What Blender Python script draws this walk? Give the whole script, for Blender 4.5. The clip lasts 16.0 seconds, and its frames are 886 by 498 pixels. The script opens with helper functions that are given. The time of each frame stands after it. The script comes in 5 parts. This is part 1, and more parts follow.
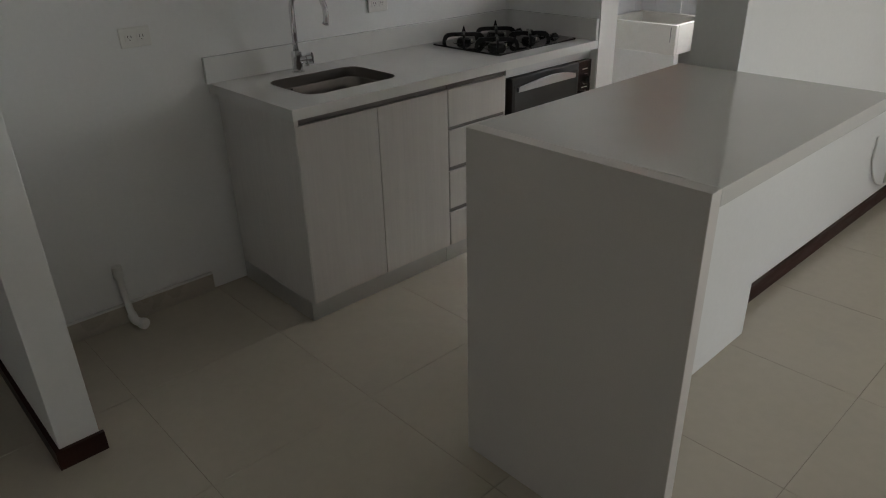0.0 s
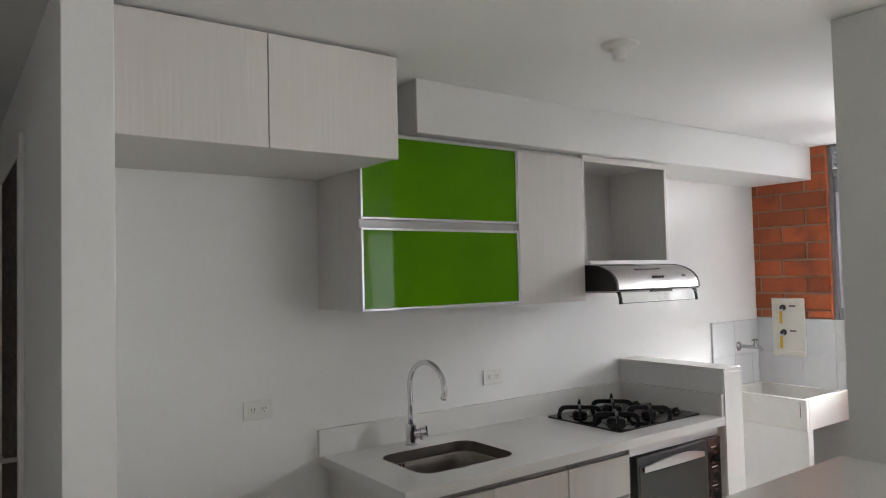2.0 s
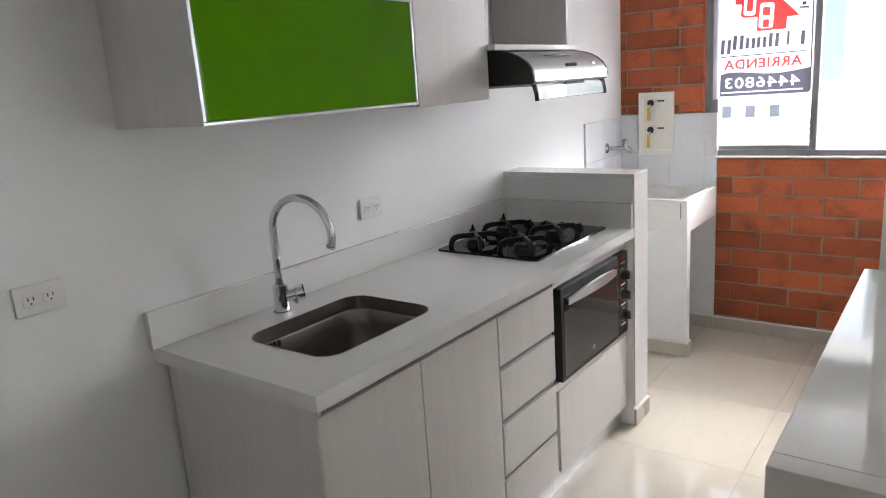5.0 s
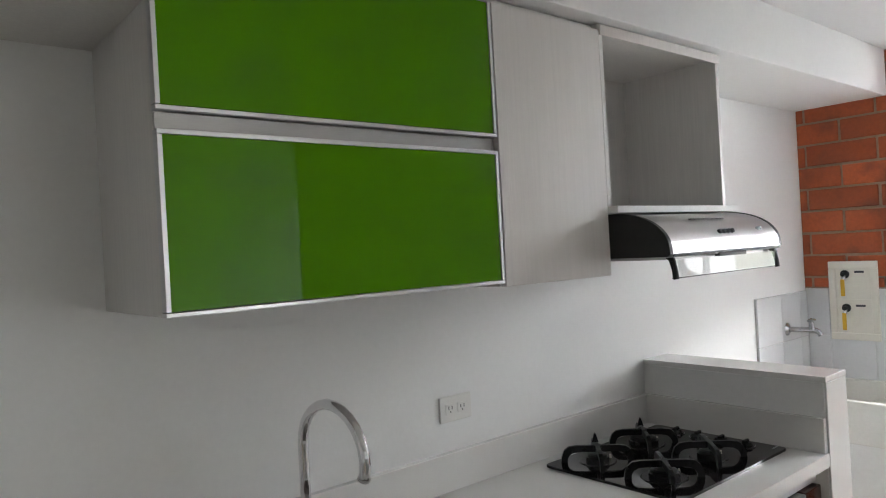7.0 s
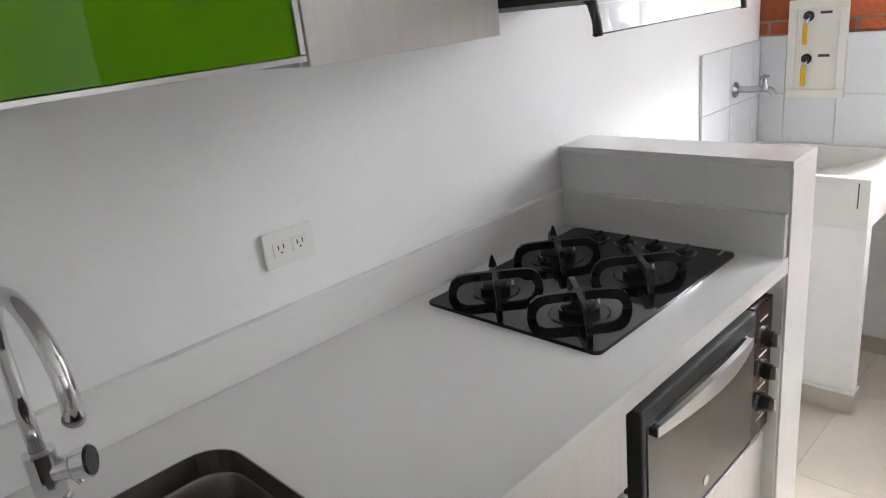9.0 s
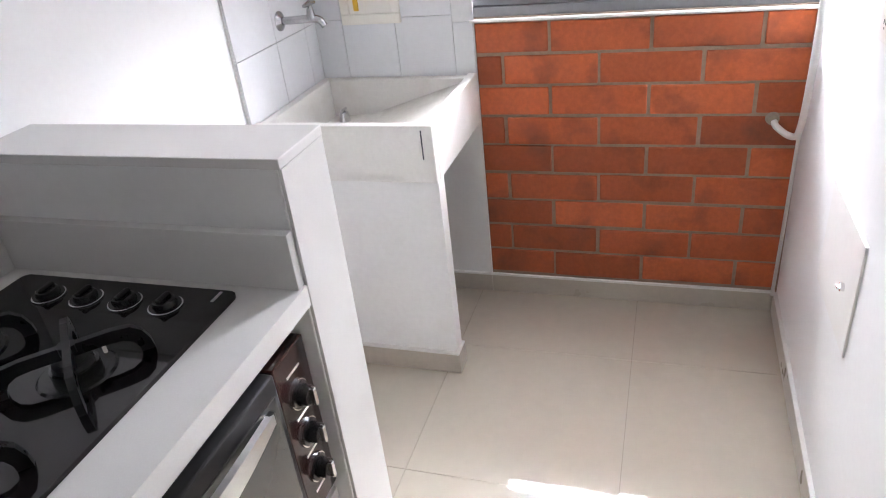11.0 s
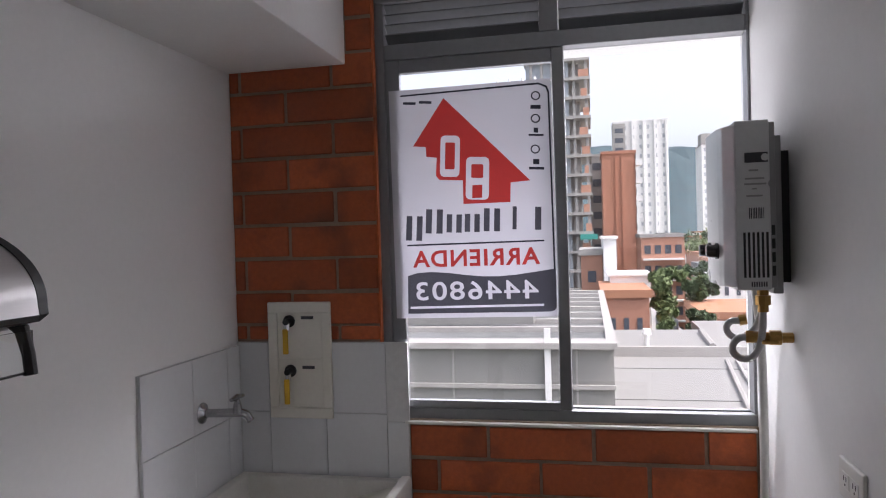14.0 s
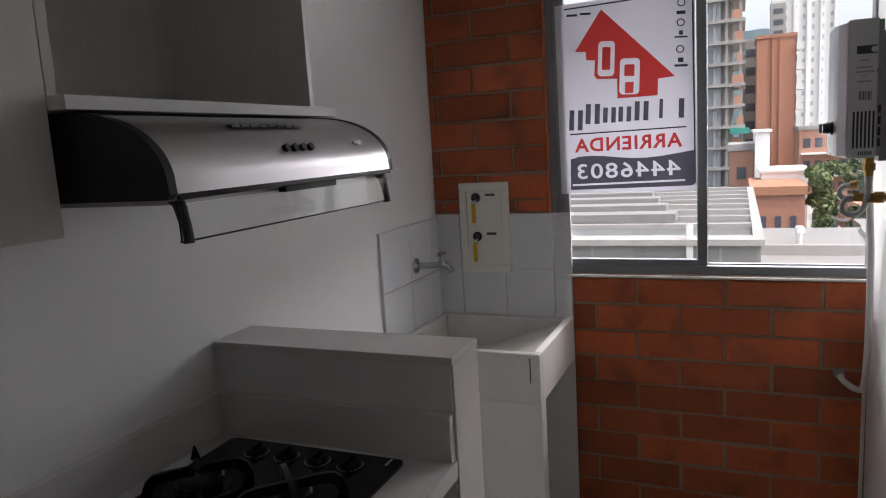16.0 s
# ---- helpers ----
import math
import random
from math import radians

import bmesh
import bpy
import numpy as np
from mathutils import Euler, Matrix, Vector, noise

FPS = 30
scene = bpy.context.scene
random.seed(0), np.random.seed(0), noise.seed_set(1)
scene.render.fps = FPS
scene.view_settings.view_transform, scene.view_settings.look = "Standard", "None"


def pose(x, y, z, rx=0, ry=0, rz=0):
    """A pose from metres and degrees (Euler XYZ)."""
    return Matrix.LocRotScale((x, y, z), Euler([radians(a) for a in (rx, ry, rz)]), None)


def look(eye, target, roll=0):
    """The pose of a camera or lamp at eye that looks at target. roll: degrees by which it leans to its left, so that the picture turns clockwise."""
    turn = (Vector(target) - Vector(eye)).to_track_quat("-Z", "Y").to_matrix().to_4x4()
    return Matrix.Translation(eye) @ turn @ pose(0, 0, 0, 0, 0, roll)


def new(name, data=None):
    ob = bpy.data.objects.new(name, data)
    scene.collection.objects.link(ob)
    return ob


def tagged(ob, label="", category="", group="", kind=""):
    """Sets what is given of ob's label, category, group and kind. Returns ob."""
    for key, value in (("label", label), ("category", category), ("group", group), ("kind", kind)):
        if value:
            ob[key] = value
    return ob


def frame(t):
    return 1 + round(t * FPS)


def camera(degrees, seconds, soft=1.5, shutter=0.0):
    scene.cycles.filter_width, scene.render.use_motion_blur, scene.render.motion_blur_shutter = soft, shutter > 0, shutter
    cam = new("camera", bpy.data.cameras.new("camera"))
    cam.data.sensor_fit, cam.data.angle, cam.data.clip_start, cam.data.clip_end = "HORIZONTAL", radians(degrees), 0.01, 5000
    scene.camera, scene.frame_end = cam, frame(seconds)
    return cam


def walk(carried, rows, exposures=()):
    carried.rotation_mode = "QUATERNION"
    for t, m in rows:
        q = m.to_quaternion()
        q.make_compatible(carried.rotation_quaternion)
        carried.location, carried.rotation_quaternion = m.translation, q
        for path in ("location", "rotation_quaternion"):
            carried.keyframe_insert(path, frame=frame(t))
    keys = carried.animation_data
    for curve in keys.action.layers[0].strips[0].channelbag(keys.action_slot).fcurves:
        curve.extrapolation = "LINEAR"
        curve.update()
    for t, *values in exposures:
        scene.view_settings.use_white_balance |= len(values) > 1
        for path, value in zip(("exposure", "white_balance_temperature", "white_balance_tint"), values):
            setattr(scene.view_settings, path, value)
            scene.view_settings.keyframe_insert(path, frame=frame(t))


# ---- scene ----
cam = camera(64.9, 16.0, soft=1.1)
PATH = [
    (0, (0.274, 0.269, 1.525), (1.493, 1.587, 0.642), -1.4),
    (0.5, (0.276, 0.341, 1.544), (1.463, 1.792, 0.849), -1.1),
    (1, (0.284, 0.392, 1.567), (1.495, 1.942, 1.209), -0.8),
    (1.5, (0.288, 0.407, 1.582), (1.473, 2.014, 1.462), -1.3),
    (2, (0.296, 0.434, 1.602), (1.465, 2.055, 1.679), -1.4),
    (2.5, (0.301, 0.461, 1.591), (1.507, 2.057, 1.577), -2.5),
    (3, (0.344, 0.586, 1.542), (1.564, 2.124, 1.16), -4.6),
    (3.5, (0.471, 0.754, 1.538), (1.743, 2.186, 0.963), -4.9),
    (6, (0.77, 1.456, 1.532), (2.415, 2.537, 1.178), -3.3),
    (6.5, (0.995, 1.455, 1.559), (2.417, 2.859, 1.467), -1.9),
    (7, (1.154, 1.502, 1.565), (2.437, 3.037, 1.567), -3.2),
    (7.5, (1.28, 1.643, 1.566), (2.578, 3.156, 1.4), -5.3),
    (8, (1.403, 1.781, 1.55), (2.632, 3.302, 1.131), -6.7),
    (10.5, (2.292, 1.852, 1.507), (3.813, 2.726, 0.547), -6.7),
    (11, (2.464, 1.818, 1.494), (4.109, 2.406, 0.522), -6.6),
    (11.5, (2.667, 1.778, 1.5), (4.375, 2.224, 0.56), -4.2),
    (12, (2.757, 1.79, 1.529), (4.533, 2.234, 0.724), -4.6),
    (12.5, (2.76, 1.833, 1.555), (4.643, 2.304, 1.073), -2.7),
    (13, (2.738, 1.841, 1.582), (4.668, 2.342, 1.42), -2.3),
    (13.5, (2.692, 1.849, 1.604), (4.636, 2.314, 1.676), -1.6),
    (14, (2.63, 1.87, 1.595), (4.587, 2.28, 1.563), -1.7),
    (14.5, (2.534, 1.901, 1.575), (4.466, 2.367, 1.35), -3.2),
    (15, (2.403, 1.89, 1.564), (4.262, 2.556, 1.25), -2.9),
    (15.5, (2.217, 1.844, 1.56), (4.022, 2.635, 1.223), -2.7),
    (16, (2.039, 1.824, 1.563), (3.856, 2.606, 1.269), -3.4),
]
EXPOSURES = [
    (0, 1.8, 6550, 10), (0.5, 2.15, 6500, 11), (1.5, 2.6, 6450, 12), (2.5, 2.85, 6450, 13), (3.5, 3.15, 6400, 13), (6, 2.8, 6300, 14), (7, 2.7, 6400, 11),
    (8.2, 3.0, 6400, 12), (10.3, 3.15, 6200, 17), (11.8, 2.85, 6200, 19), (13.2, 1.5, 6300, 20), (14, 1.0, 6350, 20), (15, 0.9, 6450, 20), (16, 0.98, 6500, 17),
]
walk(cam, [(t, look(eye, target, roll)) for t, eye, target, roll in PATH], EXPOSURES)

# ---- world, sun, large lights ----
world = bpy.data.worlds.new("world")
scene.world = world
world.use_nodes = True
wn = world.node_tree.nodes
sky = wn.new("ShaderNodeTexSky")
sky.sky_type, sky.sun_disc = "NISHITA", False
sky.sun_elevation, sky.sun_rotation = radians(54), radians(195)
sky.air_density, sky.dust_density = 1.0, 5.0
haze = wn.new("ShaderNodeHueSaturation")
haze.inputs["Saturation"].default_value, haze.inputs["Value"].default_value = 0.45, 1.5
world.node_tree.links.new(sky.outputs[0], haze.inputs["Color"])
world.node_tree.links.new(haze.outputs[0], wn["Background"].inputs[0])
wn["Background"].inputs[1].default_value = 0.13

sun_data = bpy.data.lights.new("sun", "SUN")
sun_data.energy, sun_data.angle, sun_data.color = 1.5, radians(0.5), (1.0, 0.95, 0.88)
sun = new("sun", sun_data)
sun.matrix_world = look((-10, -36, 52), (0, 0, 0))

# daylight of the living room's balcony door, out of view
bal_data = bpy.data.lights.new("balcony_daylight", "AREA")
bal_data.shape, bal_data.size, bal_data.size_y = "RECTANGLE", 2.2, 2.0
bal_data.energy, bal_data.color = 7.5, (0.93, 0.97, 1.0)
balcony_daylight = new("balcony_daylight", bal_data)
balcony_daylight.matrix_world = look((5.5, -2.05, 1.15), (2.6, 0.8, 0.5))

# added fill lamps, out of view outside the laundry window: they boost its sky light from
# its two sides and from above, and the light that the sunlit roofs throw up from below
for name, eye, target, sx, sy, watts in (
    ("window_fill_south", (8.3, -1.0, 3.0), (2.9, 2.9, 0.9), 2.4, 2.4, 125.0),
    ("window_fill_north", (6.1, 4.25, 1.75), (3.8, 1.4, 1.35), 1.9, 1.9, 28.0),
    ("window_fill_above", (7.8, 1.93, 4.0), (3.0, 2.2, 0.9), 2.6, 1.1, 130.0),
    ("window_fill_below", (7.4, 1.95, -0.7), (3.2, 2.1, 2.2), 2.2, 1.6, 42.0),
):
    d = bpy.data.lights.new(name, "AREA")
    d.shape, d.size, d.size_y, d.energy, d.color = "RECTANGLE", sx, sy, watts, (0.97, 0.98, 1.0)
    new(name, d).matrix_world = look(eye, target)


# ---- materials ----
def mat(name, base, rough=0.5, metal=0.0, vary=0.06, scale=3.0, fine=60.0, bump=0.0, bump_scale=120.0, stretch=(1, 1, 1), island=0.0, spec=0.5, coat=0.0, stain=None):
    """A surface: colour with coarse and fine variation, roughness that follows it, fine relief."""
    m = bpy.data.materials.new(name)
    m.use_nodes = True
    n, l = m.node_tree.nodes, m.node_tree.links
    p = n["Principled BSDF"]
    p.inputs["Metallic"].default_value = metal
    p.inputs["Specular IOR Level"].default_value = spec
    p.inputs["Coat Weight"].default_value = coat
    geo = n.new("ShaderNodeNewGeometry")
    mapping = n.new("ShaderNodeMapping")
    mapping.inputs["Scale"].default_value = stretch
    l.new(geo.outputs["Position"], mapping.inputs["Vector"])
    big = n.new("ShaderNodeTexNoise")
    big.inputs["Scale"].default_value, big.inputs["Detail"].default_value = scale, 4
    small = n.new("ShaderNodeTexNoise")
    small.inputs["Scale"].default_value, small.inputs["Detail"].default_value = fine, 3
    l.new(mapping.outputs[0], big.inputs["Vector"])
    l.new(mapping.outputs[0], small.inputs["Vector"])
    add = n.new("ShaderNodeMath")
    add.operation = "MULTIPLY_ADD"
    add.inputs[1].default_value = 0.6
    l.new(small.outputs[0], add.inputs[0])
    half = n.new("ShaderNodeMath")
    half.operation = "MULTIPLY"
    half.inputs[1].default_value = 0.4
    l.new(big.outputs[0], half.inputs[0])
    l.new(half.outputs[0], add.inputs[2])
    value = add.outputs[0]
    ramp = n.new("ShaderNodeMapRange")
    ramp.inputs["From Min"].default_value, ramp.inputs["From Max"].default_value = 0.3, 0.7
    ramp.inputs["To Min"].default_value, ramp.inputs["To Max"].default_value = 1 - vary, 1 + vary
    l.new(value, ramp.inputs["Value"])
    hsv = n.new("ShaderNodeHueSaturation")
    hsv.inputs["Color"].default_value = (*base, 1)
    if island:
        info = n.new("ShaderNodeObjectInfo")
        spread = n.new("ShaderNodeMapRange")
        spread.inputs["To Min"].default_value, spread.inputs["To Max"].default_value = 1 - island, 1 + island
        l.new(info.outputs["Random"], spread.inputs["Value"])
        mul = n.new("ShaderNodeMath")
        mul.operation = "MULTIPLY"
        l.new(spread.outputs[0], mul.inputs[0])
        l.new(ramp.outputs[0], mul.inputs[1])
        l.new(mul.outputs[0], hsv.inputs["Value"])
    else:
        l.new(ramp.outputs[0], hsv.inputs["Value"])
    colour = hsv.outputs[0]
    if stain:
        tint, amount, size = stain
        blot = n.new("ShaderNodeTexNoise")
        blot.inputs["Scale"].default_value, blot.inputs["Detail"].default_value = size, 6
        l.new(geo.outputs["Position"], blot.inputs["Vector"])
        cut = n.new("ShaderNodeMapRange")
        cut.inputs["From Min"].default_value, cut.inputs["From Max"].default_value = 0.52, 0.75
        cut.inputs["To Max"].default_value = amount
        l.new(blot.outputs[0], cut.inputs["Value"])
        mix = n.new("ShaderNodeMix")
        mix.data_type = "RGBA"
        l.new(cut.outputs[0], mix.inputs[0])
        l.new(colour, mix.inputs[6])
        mix.inputs[7].default_value = (*tint, 1)
        colour = mix.outputs[2]
    l.new(colour, p.inputs["Base Color"])
    rr = n.new("ShaderNodeMapRange")
    rr.inputs["From Min"].default_value, rr.inputs["From Max"].default_value = 0.3, 0.7
    rr.inputs["To Min"].default_value, rr.inputs["To Max"].default_value = rough * 0.85, min(1.0, rough * 1.15)
    l.new(big.outputs[0], rr.inputs["Value"])
    l.new(rr.outputs[0], p.inputs["Roughness"])
    if bump:
        relief = n.new("ShaderNodeTexNoise")
        relief.inputs["Scale"].default_value, relief.inputs["Detail"].default_value = bump_scale, 4
        l.new(mapping.outputs[0], relief.inputs["Vector"])
        b = n.new("ShaderNodeBump")
        b.inputs["Strength"].default_value, b.inputs["Distance"].default_value = bump, 0.002
        l.new(relief.outputs[0], b.inputs["Height"])
        l.new(b.outputs[0], p.inputs["Normal"])
    return m


M_WALL = mat("white_wall_paint", (0.80, 0.80, 0.785), 0.55, vary=0.02, scale=1.2, bump=0.12, bump_scale=90)
M_CEIL = mat("ceiling_paint", (0.80, 0.80, 0.79), 0.8, vary=0.02, scale=1.0, bump=0.12, bump_scale=70)
M_TILE = mat("polished_porcelain", (0.50, 0.45, 0.365), 0.028, vary=0.03, scale=2.5, fine=25, island=0.015, stain=((0.40, 0.365, 0.31), 0.25, 5))
M_GROUT = mat("grey_grout", (0.31, 0.275, 0.225), 0.9, vary=0.1)
M_SKIRT = mat("ceramic_skirting", (0.46, 0.415, 0.345), 0.3, vary=0.05, scale=4)
M_SKIRT_CAP = mat("white_skirting_joint", (0.72, 0.71, 0.68), 0.6, vary=0.05)
M_DARKWOOD = mat("dark_brown_wood", (0.038, 0.014, 0.010), 0.5, vary=0.25, scale=6, spec=0.2, stretch=(1, 1, 6))
M_LAM = mat("pale_ash_laminate", (0.685, 0.65, 0.62), 0.42, vary=0.05, scale=2.6, fine=11, stretch=(9, 9, 0.35), bump=0.12, bump_scale=30)
M_LAM_H = mat("pale_laminate_side", (0.645, 0.625, 0.595), 0.45, vary=0.07, scale=5, fine=22, stretch=(9, 9, 0.35), bump=0.1, bump_scale=30)
# dark tone that paints the shadow in the gaps above doors and drawers
M_GAP_SHADE = mat("shadow_gap_profile", (0.24, 0.22, 0.21), 0.4, vary=0.08)
M_QUARTZ = mat("white_quartz", (0.76, 0.75, 0.725), 0.16, vary=0.03, scale=6, fine=350, spec=0.5)
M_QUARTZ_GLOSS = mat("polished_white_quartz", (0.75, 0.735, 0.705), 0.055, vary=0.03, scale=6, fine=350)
# the bar top's quartz again, darkened to paint in the end panel's shade
M_QUARTZ_SHADED = mat("white_quartz_shaded", (0.66, 0.625, 0.585), 0.35, vary=0.03, scale=4, fine=350)
M_STEEL = mat("brushed_steel", (0.52, 0.505, 0.505), 0.33, 1.0, vary=0.03, scale=4, fine=60, stretch=(0.4, 10, 10), bump=0.012, bump_scale=60)
M_SINK = mat("satin_steel_sink", (0.33, 0.305, 0.28), 0.36, 1.0, vary=0.06, scale=10, fine=200)
M_CHROME = mat("chrome", (0.72, 0.72, 0.73), 0.09, 1.0, vary=0.03)
M_TAP = mat("worn_chrome", (0.42, 0.42, 0.43), 0.2, 1.0, vary=0.1, scale=60)
M_BLACK = mat("black_enamel", (0.012, 0.012, 0.013), 0.22, vary=0.2, scale=20)
M_COOKGLASS = mat("black_polished_glass", (0.010, 0.008, 0.009), 0.05, vary=0.1, scale=8)
M_BLACK_MATT = mat("black_plastic", (0.016, 0.016, 0.017), 0.5, vary=0.2, scale=20)
M_DARKSTEEL = mat("dark_steel", (0.10, 0.10, 0.10), 0.25, 1.0, vary=0.1, scale=20)
M_IRON = mat("cast_iron", (0.008, 0.008, 0.009), 0.3, vary=0.3, scale=40, bump=0.15, bump_scale=300, spec=0.3)
M_GREEN = mat("green_lacquered_glass", (0.083, 0.250, 0.002), 0.03, vary=0.01, scale=1.0, spec=0.13)
# aluminium made darker so the recess looks shadowed
M_GRIP = mat("shaded_aluminium_channel", (0.40, 0.39, 0.38), 0.45, 0.8, vary=0.05, stretch=(1, 1, 8))
M_ALU = mat("aluminium_profile", (0.62, 0.62, 0.62), 0.35, 1.0, vary=0.05, stretch=(1, 1, 8))
M_WINALU = mat("grey_window_aluminium", (0.23, 0.235, 0.245), 0.42, 0.55, vary=0.06, scale=6)
M_BRICK = mat("orange_clay_brick", (0.44, 0.102, 0.033), 0.75, vary=0.16, scale=9, fine=70, bump=0.5, bump_scale=110, island=0.28, stain=((0.13, 0.045, 0.025), 0.8, 7))
M_MORTAR = mat("grey_mortar", (0.33, 0.24, 0.18), 0.95, vary=0.15, scale=20, bump=0.6, bump_scale=140)
M_PLASTIC = mat("white_plastic", (0.76, 0.75, 0.71), 0.35, vary=0.02)
M_IVORY = mat("ivory_plastic", (0.76, 0.735, 0.66), 0.38, vary=0.03)
M_WTILE = mat("white_glazed_tile", (0.70, 0.71, 0.72), 0.14, vary=0.025, scale=5, island=0.02)
M_WGROUT = mat("light_grout", (0.66, 0.66, 0.655), 0.9, vary=0.08)
M_BASIN = mat("cast_stone_basin", (0.73, 0.715, 0.675), 0.4, vary=0.04, scale=8, fine=90, bump=0.12, stain=((0.52, 0.47, 0.39), 0.35, 6))
M_SUPPORT = mat("scuffed_white_paint", (0.78, 0.775, 0.76), 0.5, vary=0.03, scale=4, bump=0.12, bump_scale=80, stain=((0.62, 0.58, 0.52), 0.3, 5))
M_HOSE = mat("grey_braided_sleeve", (0.42, 0.42, 0.41), 0.4, 0.4, vary=0.12, scale=60, fine=400)
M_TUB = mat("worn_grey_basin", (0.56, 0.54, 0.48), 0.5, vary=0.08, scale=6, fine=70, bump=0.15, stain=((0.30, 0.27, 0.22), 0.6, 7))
M_YELLOW = mat("yellow_vinyl", (0.70, 0.42, 0.02), 0.45, vary=0.06, scale=30)
M_BRASS = mat("brass", (0.42, 0.25, 0.08), 0.32, 1.0, vary=0.12, scale=40)
M_HEATER = mat("silver_painted_sheet", (0.58, 0.585, 0.585), 0.3, 0.35, vary=0.04, scale=8)
M_HEATER_SIDE = mat("grey_painted_sheet", (0.30, 0.30, 0.30), 0.4, 0.4, vary=0.05, scale=8)
M_PIPE = mat("white_plastic_pipe", (0.72, 0.71, 0.68), 0.4, vary=0.05)
M_INK = mat("dark_print", (0.05, 0.05, 0.06), 0.5, vary=0.04)


def glass_mat(name, tint=(0.97, 0.985, 0.98)):
    m = bpy.data.materials.new(name)
    m.use_nodes = True
    p = m.node_tree.nodes["Principled BSDF"]
    p.inputs["Base Color"].default_value = (*tint, 1)
    p.inputs["Transmission Weight"].default_value = 1.0
    p.inputs["Roughness"].default_value = 0.0
    p.inputs["IOR"].default_value = 1.45
    return m


M_GLASS = glass_mat("clear_glass")


# ---- mesh helpers ----
ORIGIN = {}
SET = {"m": Matrix()}     # where the group of things now being built is set down


def part(name, bm, material, parent=None, label="", smooth=False):
    """Links a bmesh, built in world coordinates, as one mesh object under a thing or a part."""
    o = ORIGIN.get(parent.name, (0, 0, 0)) if parent else (0, 0, 0)
    bmesh.ops.recalc_face_normals(bm, faces=bm.faces)
    bm.transform(Matrix.Translation(-Vector(o)) @ SET["m"])
    me = bpy.data.meshes.new(name)
    bm.to_mesh(me)
    bm.free()
    if smooth:
        me.shade_smooth()
    me.materials.append(material)
    ob = new(name, me)
    if parent:
        ob.parent = parent
        ORIGIN[ob.name] = o
    if label:
        ob["label"] = label
    return ob


def thing(name, at, label, category, group="", kind=""):
    ob = new(name)
    ob.empty_display_size = 0.05
    at = SET["m"] @ Vector(at)
    ob.location = at
    ORIGIN[ob.name] = tuple(at)
    return tagged(ob, label, category, group, kind)


def solid(name, bm, material, label, category, kind="", smooth=False, group=""):
    """A top-level thing of a single mesh."""
    return tagged(part(name, bm, material, None, "", smooth), label, category, group, kind)


def box(x0, x1, y0, y1, z0, z1, bevel=0.0, bm=None, seg=2):
    out = bm or bmesh.new()
    vs = bmesh.ops.create_cube(out, size=1.0)["verts"]
    sx, sy, sz = x1 - x0, y1 - y0, z1 - z0
    for v in vs:
        v.co = Vector(((v.co.x + 0.5) * sx + x0, (v.co.y + 0.5) * sy + y0, (v.co.z + 0.5) * sz + z0))
    if bevel:
        edges = list({e for v in vs for e in v.link_edges})
        bmesh.ops.bevel(out, geom=edges, offset=bevel, segments=seg, affect="EDGES", profile=0.5)
    return out


def prism(poly, axis, a, b, bm=None, bevel=0.0):
    """A polygon in the plane across an axis, drawn out from a to b. poly: (x, y) for z, (x, z) for y, (y, z) for x."""
    out = bm or bmesh.new()

    def put(p, d):
        return {"x": (d, p[0], p[1]), "y": (p[0], d, p[1]), "z": (p[0], p[1], d)}[axis]

    lo = [out.verts.new(put(p, a)) for p in poly]
    hi = [out.verts.new(put(p, b)) for p in poly]
    n = len(poly)
    faces = [out.faces.new(lo), out.faces.new(hi)]
    for i in range(n):
        faces.append(out.faces.new((lo[i], lo[(i + 1) % n], hi[(i + 1) % n], hi[i])))
    if bevel:
        bmesh.ops.bevel(out, geom=list({e for f in faces for e in f.edges}), offset=bevel, segments=2, affect="EDGES", profile=0.5)
    return out


def tube(points, r, n=12, bm=None, caps=True):
    """A round tube along points; r: one radius, or one for each point."""
    out = bm or bmesh.new()
    pts = [Vector(p) for p in points]
    rad = r if isinstance(r, (list, tuple)) else [r] * len(pts)
    rings, up = [], None
    for i, p in enumerate(pts):
        d = (pts[min(i + 1, len(pts) - 1)] - pts[max(i - 1, 0)]).normalized()
        if up is None:
            up = d.orthogonal().normalized()
        up = (up - d * up.dot(d)).normalized()
        side = d.cross(up)
        rings.append([out.verts.new(p + rad[i] * (math.cos(2 * math.pi * k / n) * up + math.sin(2 * math.pi * k / n) * side)) for k in range(n)])
    for a, b in zip(rings, rings[1:]):
        for k in range(n):
            out.faces.new((a[k], a[(k + 1) % n], b[(k + 1) % n], b[k]))
    if caps:
        out.faces.new(rings[0])
        out.faces.new(rings[-1])
    return out


def smooth_path(points, steps=8):
    """A Catmull-Rom line through points."""
    p = [Vector(q) for q in points]
    p = [2 * p[0] - p[1]] + p + [2 * p[-1] - p[-2]]
    line = []
    for i in range(1, len(p) - 2):
        for s in range(steps):
            t = s / steps
            line.append(0.5 * (2 * p[i] + (p[i + 1] - p[i - 1]) * t + (2 * p[i - 1] - 5 * p[i] + 4 * p[i + 1] - p[i + 2]) * t * t + (3 * p[i] - p[i - 1] - 3 * p[i + 1] + p[i + 2]) * t ** 3))
    return line + [p[-2]]


def arc(cx, cy, r, a0, a1, n):
    return [(cx + r * math.cos(radians(a0 + (a1 - a0) * i / n)), cy + r * math.sin(radians(a0 + (a1 - a0) * i / n))) for i in range(n + 1)]


